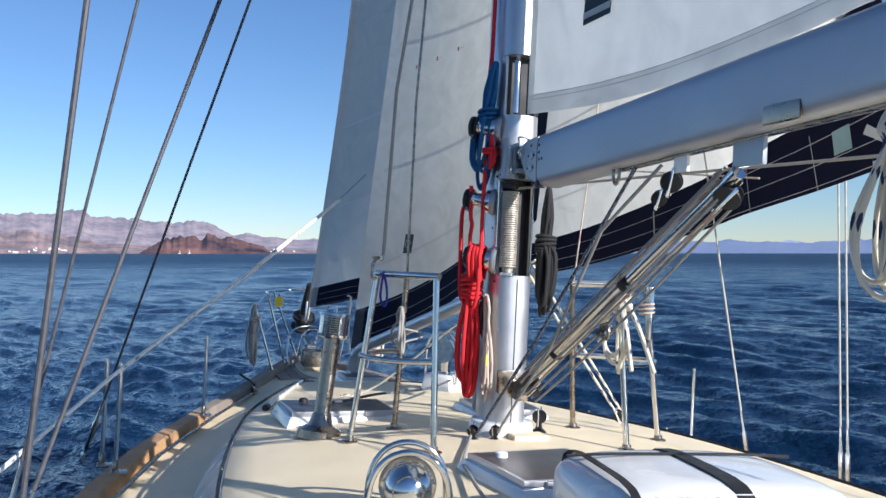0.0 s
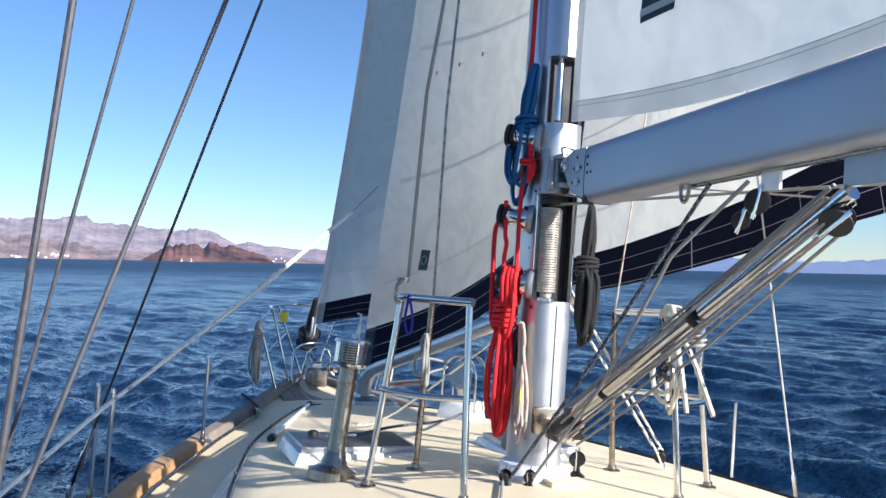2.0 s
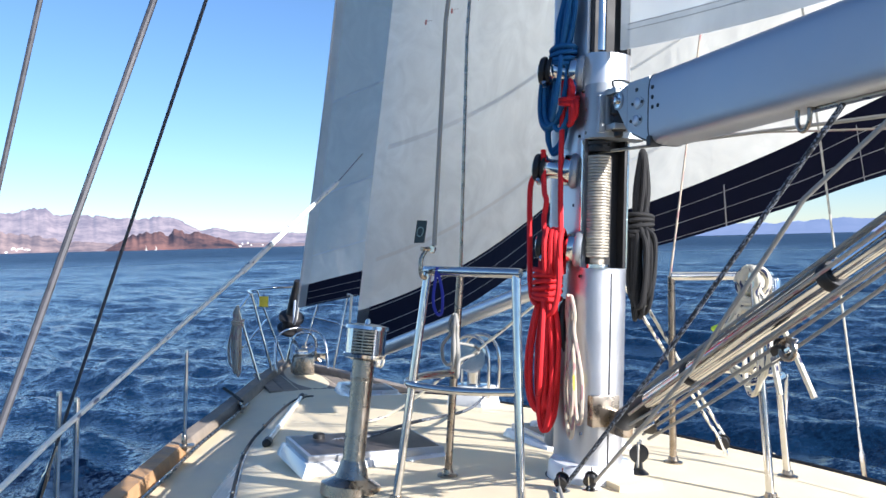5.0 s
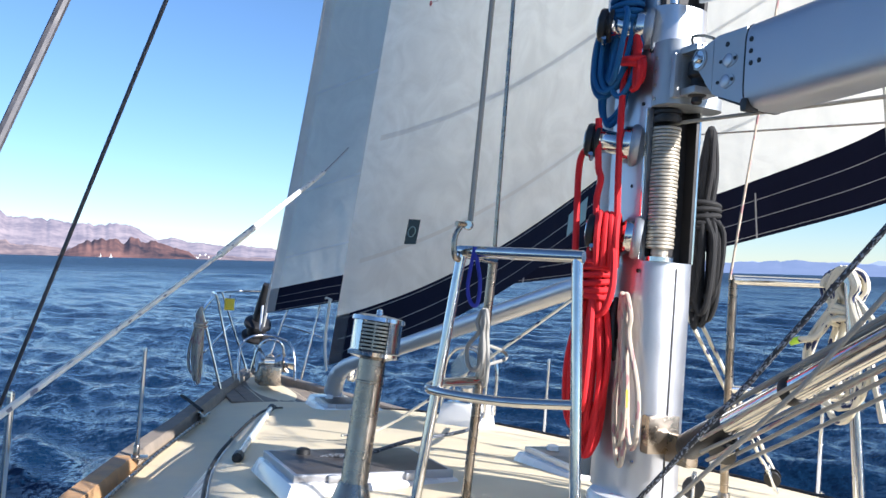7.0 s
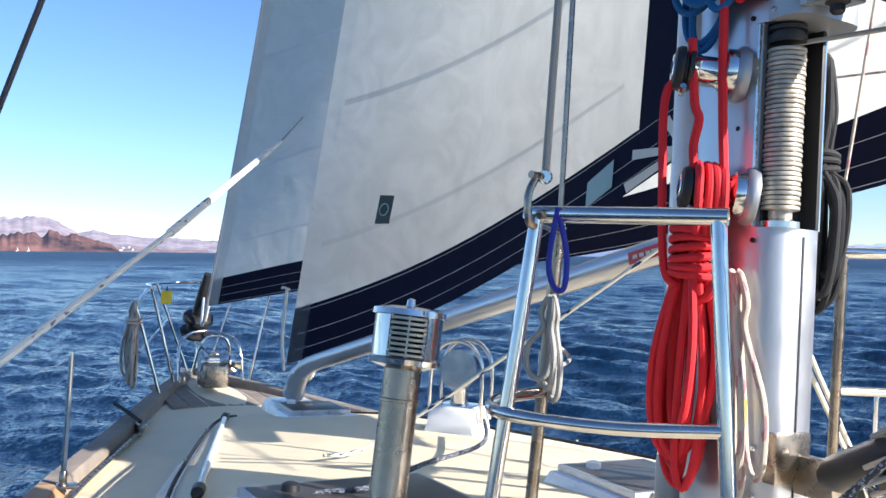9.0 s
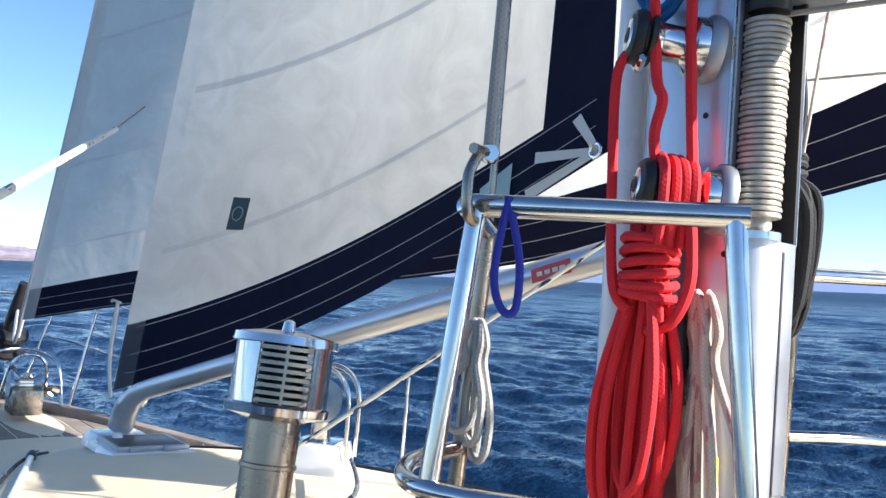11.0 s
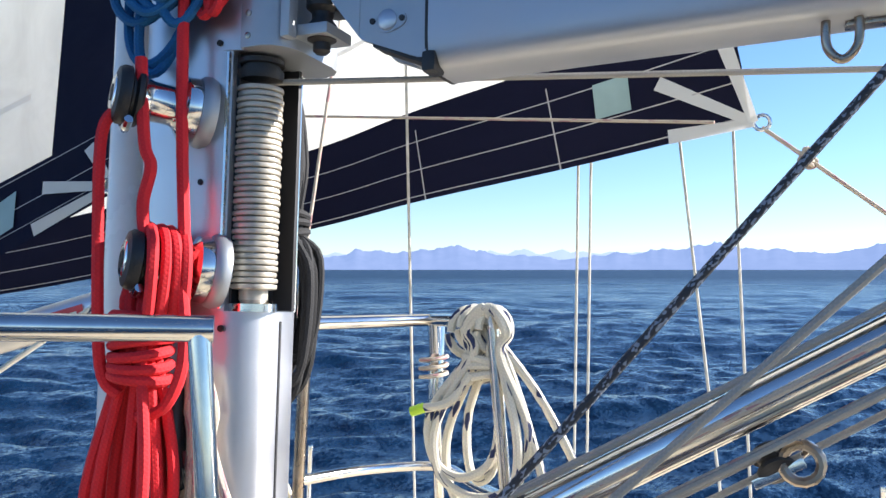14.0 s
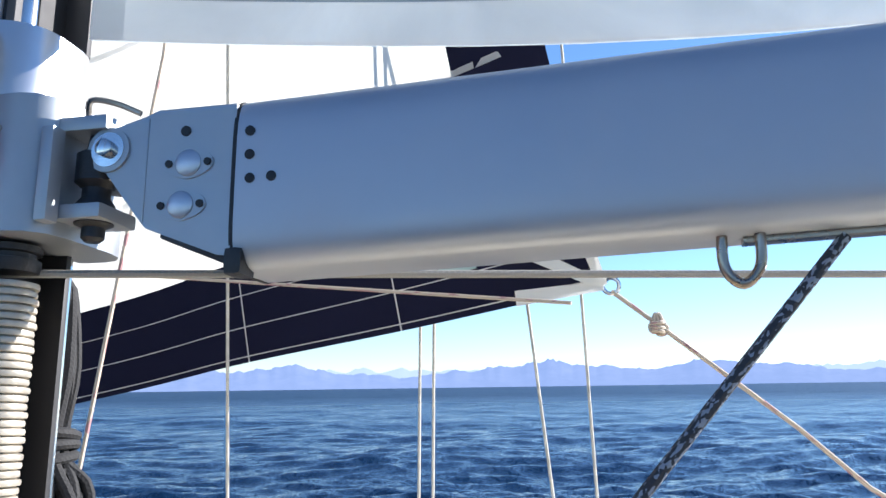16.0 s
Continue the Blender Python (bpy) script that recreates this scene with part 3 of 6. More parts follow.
def mast():
    t = thing("mast", (MX, MY, 0.1), "grey anodised alloy mast with in-mast furling gear", "mast")
    part("lower_section", prism(mast_outline(), 0.1, 0.92), ALLOY, t)
    part("gate_section", prism(cut_outline(), 0.92, 1.46), ALLOY, t)
    part("middle_section", prism(mast_outline(), 1.46, 1.82), ALLOY, t)
    part("upper_gate_section", prism(cut_outline(), 1.82, 2.16), ALLOY, t)
    part("upper_section", prism(mast_outline(), 2.16, 15.0), ALLOY, t)
    # black sheets hold the shade of the open gates' insides
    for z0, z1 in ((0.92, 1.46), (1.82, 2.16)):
        part("gate_shade", box((MX - 0.01, MY - 0.103, (z0 + z1) / 2), (0.15, 0.008, z1 - z0 - 0.004), 0.002), DARK, t, "black sheet for the shade inside the furling gate")
        part("gate_shade", box((MX + 0.066, MY - 0.112, (z0 + z1) / 2), (0.012, 0.09, z1 - z0 - 0.004), 0.002), DARK, t, "black sheet for the shade inside the furling gate")
    rings = [(0.03, 0.0), (0.03, 0.03)]
    for i in range(34):
        h = 0.03 + i * 0.0125
        k = 0.0015 * math.sin(i * 2.3)
        rings += [(0.041, h), (0.0475 + k, h + 0.002), (0.0485 + k, h + 0.006), (0.0475 + k, h + 0.0105), (0.041, h + 0.0122)]
    part("furling_drum", lathe(rings, (MX - 0.05, MY - 0.135, 0.935), n=28), DRUM_ROPE, t, "drum wound with grey furling line")
    cap = [(0.045, 0.0), (0.048, 0.01), (0.048, 0.02), (0.04, 0.022), (0.04, 0.03), (0.048, 0.032), (0.048, 0.042), (0.036, 0.045)]
    part("drum_cap", lathe(cap, (MX - 0.05, MY - 0.135, 1.405)), BLACK, t)
    part("drum_base", lathe(((0.05, -0.012), (0.05, 0.004), (0.032, 0.012)), (MX - 0.05, MY - 0.135, 0.932)), STEEL, t)
    part("luff_spindle", lathe(((0.024, 0), (0.024, 0.3), (0.018, 0.33)), (MX - 0.03, MY - 0.095, 1.84)), STEEL, t, "bright steel luff spindle")
    # steel strip along the open edge of the gate
    part("gate_edge", tube([(MX + 0.083, MY - 0.145, 0.92), (MX + 0.083, MY - 0.145, 1.46)], 0.006, 6), STEEL, t)
    part("gate_edge", tube([(MX - 0.108, MY - 0.095, 0.925), (MX - 0.108, MY - 0.095, 1.455)], 0.005, 6), STEEL, t)
    # sail groove down the after face, its shade drawn as black strips, and the gooseneck collar
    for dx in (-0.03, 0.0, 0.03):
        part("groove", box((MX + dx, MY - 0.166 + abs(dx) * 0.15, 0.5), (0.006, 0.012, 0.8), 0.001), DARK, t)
    collar = [(-0.104, -0.285), (-0.107, -0.30), (-0.107, -0.335), (-0.098, -0.362), (-0.075, -0.382), (-0.04, -0.39), (0.08, -0.39), (0.115, -0.382), (0.138, -0.362), (0.147, -0.335), (0.147, -0.30), (0.144, -0.285)]
    part("collar", prism(collar, 1.455, 1.676), CASTING, t, "riveted alloy gooseneck collar")
    for z in (1.478, 1.525, 1.572, 1.619):
        part("rivet", lathe(((0.007, -0.004), (0.007, 0.002), (0.003, 0.003)), (-0.107, -0.305, z), (-1, 0, 0), n=10), OLD_STEEL, t)
    part("flange", box((-0.086, -0.388, 1.545), (0.03, 0.022, 0.15), 0.005), CASTING, t, "raised flange of the collar")
    for z in (1.49, 1.632):
        part("bracket", box((-0.02, -0.425, z), (0.1, 0.085, 0.024), 0.006), CASTING, t, "cast gooseneck lug")
    part("toggle", lathe(((0.012, 0), (0.018, 0.006), (0.018, 0.022), (0.03, 0.028), (0.03, 0.06), (0.022, 0.07), (0.022, 0.085), (0.034, 0.095), (0.034, 0.14), (0.02, 0.15), (0.014, 0.185)), (-0.03, -0.432, 1.448)), BLACK, t, "dark greased gooseneck toggle")
    part("toggle_body", box((0.0, -0.455, 1.56), (0.06, 0.06, 0.05), 0.012), BLACK, t)
    part("lug_shackle", tube([(-0.05, -0.42, 1.65), (-0.06, -0.43, 1.672), (-0.04, -0.46, 1.672), (-0.03, -0.50, 1.655)], 0.005, 8, steps=4), OLD_STEEL, t)
    # long cleat slots, screws and the vang's plate
    part("exit_slot", lathe(((0.028, -0.01), (0.028, 0.0), (0.022, 0.003)), (MX - 0.113, -0.205, 1.70), (-1, 0, 0), 16), DARK, t)
    for y, z in ((-0.19, 1.185), (-0.255, 0.885), (-0.225, 1.475), (-0.25, 1.66)):
        part("screw", lathe(((0.007, -0.004), (0.007, 0.002), (0.003, 0.003)), (MX - 0.114, y, z), (-1, 0, 0), n=8), DARK, t)
    part("vang_plate", box((MX - 0.02, MY - 0.155, 0.33), (0.13, 0.06, 0.13), 0.01), OLD_STEEL, t, "riveted steel vang bracket")
    part("vang_lug", box((MX + 0.02, MY - 0.23, 0.29), (0.05, 0.12, 0.1), 0.012), OLD_STEEL, t)
    for z in (0.23, 0.29, 0.35):
        part("rivet", lathe(((0.008, 0), (0.006, 0.004)), (MX - 0.106, MY - 0.13, z), (-1, 0, 0), n=8), STEEL, t)
    part("spreader", tube([(MX - 0.1, MY, 5.2), (-1.05, MY - 0.3, 5.3)], 0.04, 10, flat=0.5), ALLOY, t)
    part("spreader", tube([(MX + 0.1, MY, 5.2), (1.1, MY - 0.3, 5.3)], 0.04, 10, flat=0.5), ALLOY, t)
    st = thing("mast_step", (MX, MY, roof_z(0, MY) - 0.01), "cream moulded pedestal under the mast", "mast step")
    part("pedestal", lathe(((0.19, -0.03), (0.186, 0.0), (0.178, 0.07), (0.168, 0.082), (0.0, 0.084)), (MX - 0.01, MY - 0.05, roof_z(0, MY) - 0.01), n=36), WHITE, st)
    part("base_plate", box((MX + 0.06, MY - 0.27, roof_z(0.1, -0.4) + 0.012), (0.2, 0.12, 0.03), 0.008), GELCOAT, st)
    part("sole_ring", lathe(((0.2, -0.01), (0.2, 0.006), (0.185, 0.012)), (MX - 0.01, MY - 0.05, roof_z(0, MY) - 0.012), n=36), DARK, st)


def winch(name, base, r=1.0, way=(-0.8, 0.58, 0.1)):
    t = thing(name, base, "chromed self-tailing halyard winch with a black top on the mast", "winch", "mast winches")
    ax = Vector(way).normalized()
    base = Vector(base)
    k = 1.12

    def turned(*profile):
        return [(a * r, h * k) for a, h in profile]
    part("pad", lathe(turned((0.074, -0.022), (0.078, -0.01), (0.076, 0.0), (0.07, 0.006)), base, ax), CASTING, t)
    part("drum", lathe(turned((0.066, 0.004), (0.068, 0.012), (0.066, 0.03), (0.045, 0.042), (0.041, 0.05), (0.041, 0.085), (0.045, 0.098), (0.05, 0.104)), base, ax), STEEL, t, "polished chrome drum")
    part("self_tailer", lathe(turned((0.055, 0.104), (0.06, 0.108), (0.06, 0.116), (0.048, 0.12), (0.048, 0.124), (0.06, 0.128), (0.06, 0.14), (0.054, 0.148), (0.042, 0.151)), base, ax), BLACK, t, "black ribbed self-tailing jaws")
    part("socket_ring", lathe(turned((0.037, 0.149), (0.037, 0.152), (0.034, 0.154), (0.019, 0.154)), base, ax), STEEL, t)
    part("socket", lathe(turned((0.019, 0.1535), (0.018, 0.1552), (0.0, 0.1552)), base, ax, 8), DARK, t)
    side = Vector((0, 0, 1)).cross(ax).normalized()
    arm = [base + ax * 0.145 + side * (a * r) + Vector((0, 0, b * r)) for a, b in ((-0.03, -0.05), (0.0, -0.068), (0.04, -0.055))]
    part("feeder_arm", tube(arm, 0.009, 8, steps=4), STEEL, t)


def boom():
    y0, y1 = -0.68, -5.7
    t = thing("boom", (0.03, y0, 1.4), "long grey anodised alloy boom", "boom")
    outline = []
    for k in range(32):
        a = 2 * math.pi * k / 32
        c, s = math.cos(a), math.sin(a)
        outline.append((0.085 * math.copysign(abs(c) ** 0.35, c), 0.134 * math.copysign(abs(s) ** 0.42, s)))

    def ring(y, k=1.0):
        zc = 1.524 + (-0.68 - y) * 0.034
        return [(0.025 + x * k, y, zc + z * k) for x, z in outline] + [(0.025 + outline[0][0] * k, y, zc + outline[0][1] * k)]
    part("spar", grid([ring(y) for y in (y1, -4, -2.5, -1.2, y0)]), BOOM_ALLOY, t)
    part("heel_band", grid([ring(y0 + 0.002, 1.012), ring(y0 + 0.0, 1.012), ring(y0 - 0.003, 1.012), ring(y0 - 0.004, 1.0)]), DARK, t)
    # end casting: deep at the spar, narrowing to the gooseneck pin
    for s in (-1, 1):
        cheek = [(y0, 1.646), (y0 + 0.13, 1.646), (y0 + 0.15, 1.638), (y0 + 0.222, 1.618), (y0 + 0.24, 1.603), (y0 + 0.245, 1.586), (y0 + 0.237, 1.568), (y0 + 0.215, 1.55), (y0 + 0.148, 1.466), (y0 + 0.14, 1.458), (y0 + 0.02, 1.412), (y0, 1.41)]
        x = 0.025 + s * 0.074
        n = len(cheek)
        verts = [Vector((x + dx, y, z)) for dx in (-0.008, 0.008) for y, z in cheek]
        part("end_casting", (verts, [(i, (i + 1) % n, n + (i + 1) % n, n + i) for i in range(n)] + [tuple(range(n))[::-1], tuple(range(n, 2 * n))]), CASTING, t, "bare cast alloy end fitting", smooth=False)
        part("casting_ridge", box((x + s * 0.007, y0 + 0.147, 1.55), (0.005, 0.004, 0.165), 0.001), CASTING, t)
    part("end_web", box((0.025, y0 + 0.03, 1.525), (0.14, 0.06, 0.21), 0.01), CASTING, t)
    # black wedge and corner along the casting's lower edge
    part("heel_shoe", box((-0.03, y0 + 0.06, 1.427), (0.05, 0.12, 0.014), 0.005, Matrix.Rotation(0.38, 3, "X")), BLACK, t, "black wedge-shaped shoe under the boom's heel")
    part("heel_corner", box((-0.036, y0 - 0.006, 1.402), (0.052, 0.03, 0.042), 0.012), BLACK, t)
    part("gooseneck_pin", lathe(((0.028, 0), (0.028, 0.006), (0.014, 0.007), (0.014, 0.018), (0.01, 0.02)), (-0.057, y0 + 0.212, 1.587), (-1, 0, 0)), STEEL, t)
    part("pin_washer", lathe(((0.036, 0), (0.036, 0.004), (0.026, 0.005)), (-0.057, y0 + 0.212, 1.587), (-1, 0, 0)), CASTING, t)
    for z, y in ((1.556, y0 + 0.074), (1.491, y0 + 0.083)):
        plate = part("sheave_cap", lathe(((0.021, 0), (0.021, 0.004), (0.018, 0.006), (0.0, 0.0065)), (-0.057, y, z), (-1, 0, 0)), ALLOY, t, "bright round sheave cover")
        lozenge = [(y + 0.041 * math.copysign(abs(math.cos(a)) ** 1.5, math.cos(a)), z + 0.025 * math.copysign(abs(math.sin(a)) ** 0.9, math.sin(a))) for a in np.linspace(0, 2 * math.pi, 25)[:-1]]
        verts = [Vector((q, *p)) for q in (-0.0555, -0.0595) for p in lozenge]
        part("cap_flange", (verts, [(i, (i + 1) % 24, 24 + (i + 1) % 24, 24 + i) for i in range(24)] + [tuple(range(24))[::-1], tuple(range(24, 48))]), CASTING, plate, smooth=False)
        for dy in (-0.032, 0.032):
            part("screw", lathe(((0.0065, 0.002), (0.006, 0.0055)), (-0.057, y + dy, z), (-1, 0, 0), 8), DARK, plate)
    part("hole", lathe(((0.0085, 0), (0.0085, 0.002)), (-0.057, y0 + 0.082, 1.608), (-1, 0, 0), 12), DARK, t)
    for dy, z in ((-0.025, 1.599), (-0.026, 1.562), (-0.028, 1.525), (-0.062, 1.526)):
        part("rivet", lathe(((0.008, -0.003), (0.008, 0.002), (0.0035, 0.003)), (-0.0595, y0 + dy, z), (-1, 0, 0), 10), DARK, t)
    zb = lambda y: 1.39 + (-0.68 - y) * 0.034
    part("bail", tube([(0.0, -1.372, zb(-1.375) + 0.01), (0.0, -1.373, zb(-1.375) - 0.042), (0.0, -1.396, zb(-1.4) - 0.066), (0.0, -1.419, zb(-1.43) - 0.042), (0.0, -1.42, zb(-1.43) + 0.01)], 0.0075, 10, steps=5), OLD_STEEL, t, "steel bail under the boom")
    part("slide_track", box((0.025, -2.7, zb(-2.7) - 0.002), (0.03, 2.6, 0.012), 0.002, Matrix.Rotation(-0.034, 3, "X")), OLD_STEEL, t)
    part("vang_bracket", box((0.025, -2.25, zb(-2.25) - 0.05), (0.02, 0.16, 0.1), 0.008), CASTING, t, "alloy vang lug under the boom")
    part("vang_saddle", box((-0.056, -2.5, zb(-2.5) + 0.03), (0.016, 0.17, 0.06), 0.012), OLD_STEEL, t, "steel saddle plate on the boom's side")
    part("sheet_lug", box((0.025, -1.85, zb(-1.85) - 0.03), (0.014, 0.09, 0.08), 0.006), WHITE, t)


def rope(name, points, r, mat, label, group="", steps=6, category="rope"):
    pts = [Vector(p) for p in points]
    t = single(name, tube(pts, r, 8, steps=steps), mat, label, category, group)
    return t


def block(parent, at, way, size=0.05, name="block"):
    """A small pulley: two cheeks and a sheave, hanging along way."""
    way = Vector(way).normalized()
    side = way.orthogonal().normalized()
    at = Vector(at)
    sh = part("sheave", lathe(((size * 0.55, -0.012), (size * 0.45, 0), (size * 0.55, 0.012)), at, side, 18), BLACK, parent)
    for s in (-1, 1):
        part("cheek", lathe(((size * 0.72, 0), (size * 0.7, 0.006), (size * 0.4, 0.009)), at + side * s * 0.014, side * s, 18), BLACK, parent, "black block cheek")
        part("strap", box(at + side * s * 0.024, (0.006, 0.016, size * 2.0), 0.002, way.to_track_quat("Z", "Y").to_matrix()), STEEL, parent)
    part("shackle", tube([at + way * size * 1.0 + side * 0.012, at + way * size * 1.5, at + way * size * 1.0 - side * 0.012], 0.005, 8, steps=5), STEEL, parent)


def vang():
    a, b = B(0.03, -0.42, 0.30), Vector((0.025, -2.25, 1.36))
    way = (b - a).normalized()
    t = thing("boom_vang", a, "polished rigid boom vang with rope tackle along it", "boom vang")
    part("outer_tube", tube([a + way * 0.22, a + way * 1.25], 0.037, 18), STEEL, t, "polished steel tube")
    part("inner_tube", tube([a + way * 1.2, b - way * 0.06], 0.027, 16), STEEL, t)
    part("collar", lathe(((0.041, 0), (0.045, 0.01), (0.045, 0.03), (0.04, 0.04)), a + way * 1.22, way), BLACK, t)
    part("collar", lathe(((0.04, 0), (0.044, 0.01), (0.044, 0.025), (0.04, 0.035)), a + way * 0.5, way), BLACK, t)
    part("lower_end", lathe(((0.03, 0), (0.045, 0.03), (0.045, 0.2), (0.037, 0.24)), a, way), BLACK, t, "dark lower end of the vang")
    block(t, b - way * 0.12 + Vector((0.0, 0, -0.05)), -way, 0.07)
    block(t, a + way * 0.22 + Vector((0, 0, -0.075)), way, 0.06)
    block(t, a + way * 1.0 + Vector((0.02, 0, -0.11)), way, 0.045)
    part("ring", tube([a + way * 1.05 + Vector((0, 0, -0.13)) + Vector((0, math.cos(k) * 0.03, math.sin(k) * 0.03)) for k in np.linspace(0, 5.9, 14)], 0.009, 8, closed=True), OLD_STEEL, t)
    up = Vector((0, -way.z, way.y)) * -1
    for i, (dx, dz0, dz1, mat) in enumerate(((-0.03, 0.05, 0.055, GREY_ROPE), (0.0, 0.062, 0.066, GREY_ROPE), (-0.045, -0.06, -0.05, GREY_ROPE), (-0.02, -0.085, -0.07, CREAM_ROPE), (0.015, -0.1, -0.06, GREY_ROPE), (0.04, -0.12, -0.085, GREY_ROPE), (-0.05, -0.02, 0.02, CREAM_ROPE))):
        sag = Vector((0, 0, -0.012 * (i % 3)))
        part("tackle_line", tube([a + way * 0.16 + Vector((dx, 0, dz0)), a + way * 0.9 + Vector((dx, 0, (dz0 + dz1) / 2)) + sag, b - way * 0.14 + Vector((dx * 0.6, 0, dz1))], 0.0062, 8, steps=8), mat, t)


def sail_patch(luff, leech, camber, u0=0.0, u1=1.0, v0=0.0, v1=1.0, nu=24, nv=40, push=0.0, foot=0.0):
    """Part of a sail between two edges (functions of height share); camber: belly to starboard; foot: how far the foot's middle hangs."""
    rows = []
    for i in range(nv + 1):
        v = v0 + (v1 - v0) * i / nv
        row = []
        for k in range(nu + 1):
            u = u0 + (u1 - u0) * k / nu
            a, b = luff(v), leech(v)
            p = a.lerp(b, u)
            bell = camber * (b - a).length * (4 * u * (1 - u)) * (0.7 + 0.6 * (1 - u))
            p = p + Vector((bell + push, 0.25 * bell, -foot * 4 * u * (1 - u) * (1 - v) ** 14))
            row.append(p)
        rows.append(row)
    return grid(rows)


def line_of(points):
    pts = curve(points, 12)
    n = len(pts) - 1

    def at(s):
        x = min(max(s, 0), 1) * n
        i = min(int(x), n - 1)
        return pts[i].lerp(pts[i + 1], x - i)
    return at


def staysail():
    luff = line_of([B(0.07, 4.15, 0.03), B(0.34, 3.3, 3.5), B(0.55, 2.7, 6), B(0.75, 2.0, 9.4)])
    leech = line_of([B(0.63, 0.65, 1.275), B(0.96, 0.97, 3.4), B(0.95, 1.45, 6), B(0.76, 1.95, 9.3)])
    t = thing("staysail", luff(0), "white staysail with a navy sun strip on leech and foot", "sail")
    c = 0.075
    part("cloth", sail_patch(luff, leech, c, 0.03, 0.92, 0.056, 1, foot=0.02), SAIL, t)
    part("luff_tape", sail_patch(luff, leech, c, 0.0, 0.04, 0, 1, 3, 60, push=-0.004, foot=0.02), SAIL, t, "thick luff tape")
    part("foot_strip", sail_patch(luff, leech, c, 0.0, 1.0, -0.002, 0.058, 24, 4, push=-0.003, foot=0.02), NAVY, t, "navy cloth along the foot")
    part("leech_strip", sail_patch(luff, leech, c, 0.9, 1.0, 0.02, 1.0, 6, 60, push=-0.005, foot=0.02), NAVY, t, "navy cloth along the leech")
    for v in (0.014, 0.032, 0.054):
        part("stitching", sail_patch(luff, leech, c, 0.02, 0.98, v, v + 0.0006, 24, 1, push=-0.008, foot=0.02), THREAD, t)
    for v in (0.1, 0.185, 0.29, 0.4, 0.52, 0.66, 0.8):
        part("seam", sail_patch(luff, leech, c, 0.045, 0.86, v, v + 0.0035, 24, 1, push=-0.004, foot=0.02), SEAM, t)

    def on(u, v):
        a, b = luff(v), leech(v)
        bell = c * (b - a).length * (4 * u * (1 - u)) * (0.7 + 0.6 * (1 - u))
        return a.lerp(b, u) + Vector((bell - 0.012, 0.25 * bell, -0.02 * 4 * u * (1 - u) * (1 - v) ** 14))
    q = [on(u, v) for u, v in ((0.192, 0.1035), (0.236, 0.0995), (0.24, 0.118), (0.196, 0.122))]
    part("emblem", grid([[q[0], q[1]], [q[3], q[2]]]), PATCH, t, "square dark green sailmaker's patch", smooth=False)
    mid = (q[0] + q[1] + q[2] + q[3]) / 4
    e1, e2 = (q[1] - q[0]).normalized(), (q[3] - q[0]).normalized()
    part("emblem_ring", tube([mid + Vector((-0.004, 0, 0)) + (e1 * math.cos(a) + e2 * math.sin(a)) * 0.04 for a in np.linspace(0, 5.98, 18)], 0.004, 6, closed=True), PATCH_PALE, t)
    q = [on(u, v) for u, v in ((0.80, 0.014), (0.855, 0.018), (0.855, 0.045), (0.80, 0.04))]
    part("clew_label", grid([[q[0], q[1]], [q[3], q[2]]]), PATCH_PALE, t, "pale green label on the clew", smooth=False)
    clew = on(0.985, 0.006)
    for du, dv in ((-0.1, -0.001), (-0.09, 0.03), (-0.03, 0.042)):
        end = on(0.985 + du, max(0.0, 0.006 + dv)) + Vector((-0.006, 0, 0))
        way = (end - clew).normalized()
        n = Vector((1, 0.2, 0)).cross(way).normalized() * 0.022
        part("webbing", grid([[clew + n * 0.6, clew - n * 0.6], [end + n, end - n]]), TAPE, t, "white webbing strap at the clew", smooth=False)
    part("clew_ring", tube([clew + Vector((-0.01, math.cos(a) * 0.025, math.sin(a) * 0.025)) for a in np.linspace(0, 5.9, 12)], 0.007, 8, closed=True), STEEL, t)
    for u, v in ((0.15, 0.268), (0.26, 0.27), (0.38, 0.272)):
        p = on(u, v)
        tell = part("telltale", lathe(((0.02, 0), (0.02, 0.004), (0.0, 0.005)), p, (-1, 0, 0), 12), RED_PLASTIC, t, "red telltale disc")
        part("yarn", tube([p + Vector((-0.006, 0, 0)), p + Vector((-0.01, -0.08, -0.01)), p + Vector((-0.012, -0.17, -0.03))], 0.002, 5, steps=4), THREAD, tell)
    # lashing at the tack
    tack = luff(0.0)
    part("tack_strap", tube([tack + Vector((-0.03, 0.0, 0.55)), tack + Vector((-0.035, 0.03, 0.2)), tack + Vector((0, 0.05, -0.05))], 0.012, 8, steps=5), TAPE, t)
    part("tack_lashing", tube([tack + Vector((-0.05, 0.06, 0.55)), tack + Vector((-0.06, 0, 0.56)), tack + Vector((-0.05, -0.12, 0.55))], 0.008, 8, steps=5), TAPE, t)
    st = thing("staysail_boom", B(0.0, 3.95, -0.2), "silver alloy self-tacking staysail boom, curved at its foot", "jib boom")
    end = B(0.63, 0.5, 0.945)
    a, b = B(0.06, 3.95, -0.16), B(0.1, 3.55, 0.12)
    line = curve([a, B(0.07, 3.86, -0.02), B(0.085, 3.72, 0.065), b], 8) + [b.lerp(end, s) for s in (0.1, 0.3, 0.6, 0.85, 1.0)]
    part("tube", tube(line, [0.075, 0.07, 0.06, 0.055, 0.055], 20), ALLOY, st)
    part("end_cap", lathe(((0.057, -0.03), (0.057, 0.01), (0.04, 0.03)), end, end - b, 20), ALLOY, st)
    part("pedestal", box(B(0.05, 3.98, -0.24), (0.36, 0.32, 0.09), 0.03, taper=0.8), WHITE, st, "white moulded pedestal")
    way = (end - b).normalized()
    up = Vector((1, 0, 0)).cross(way).normalized()
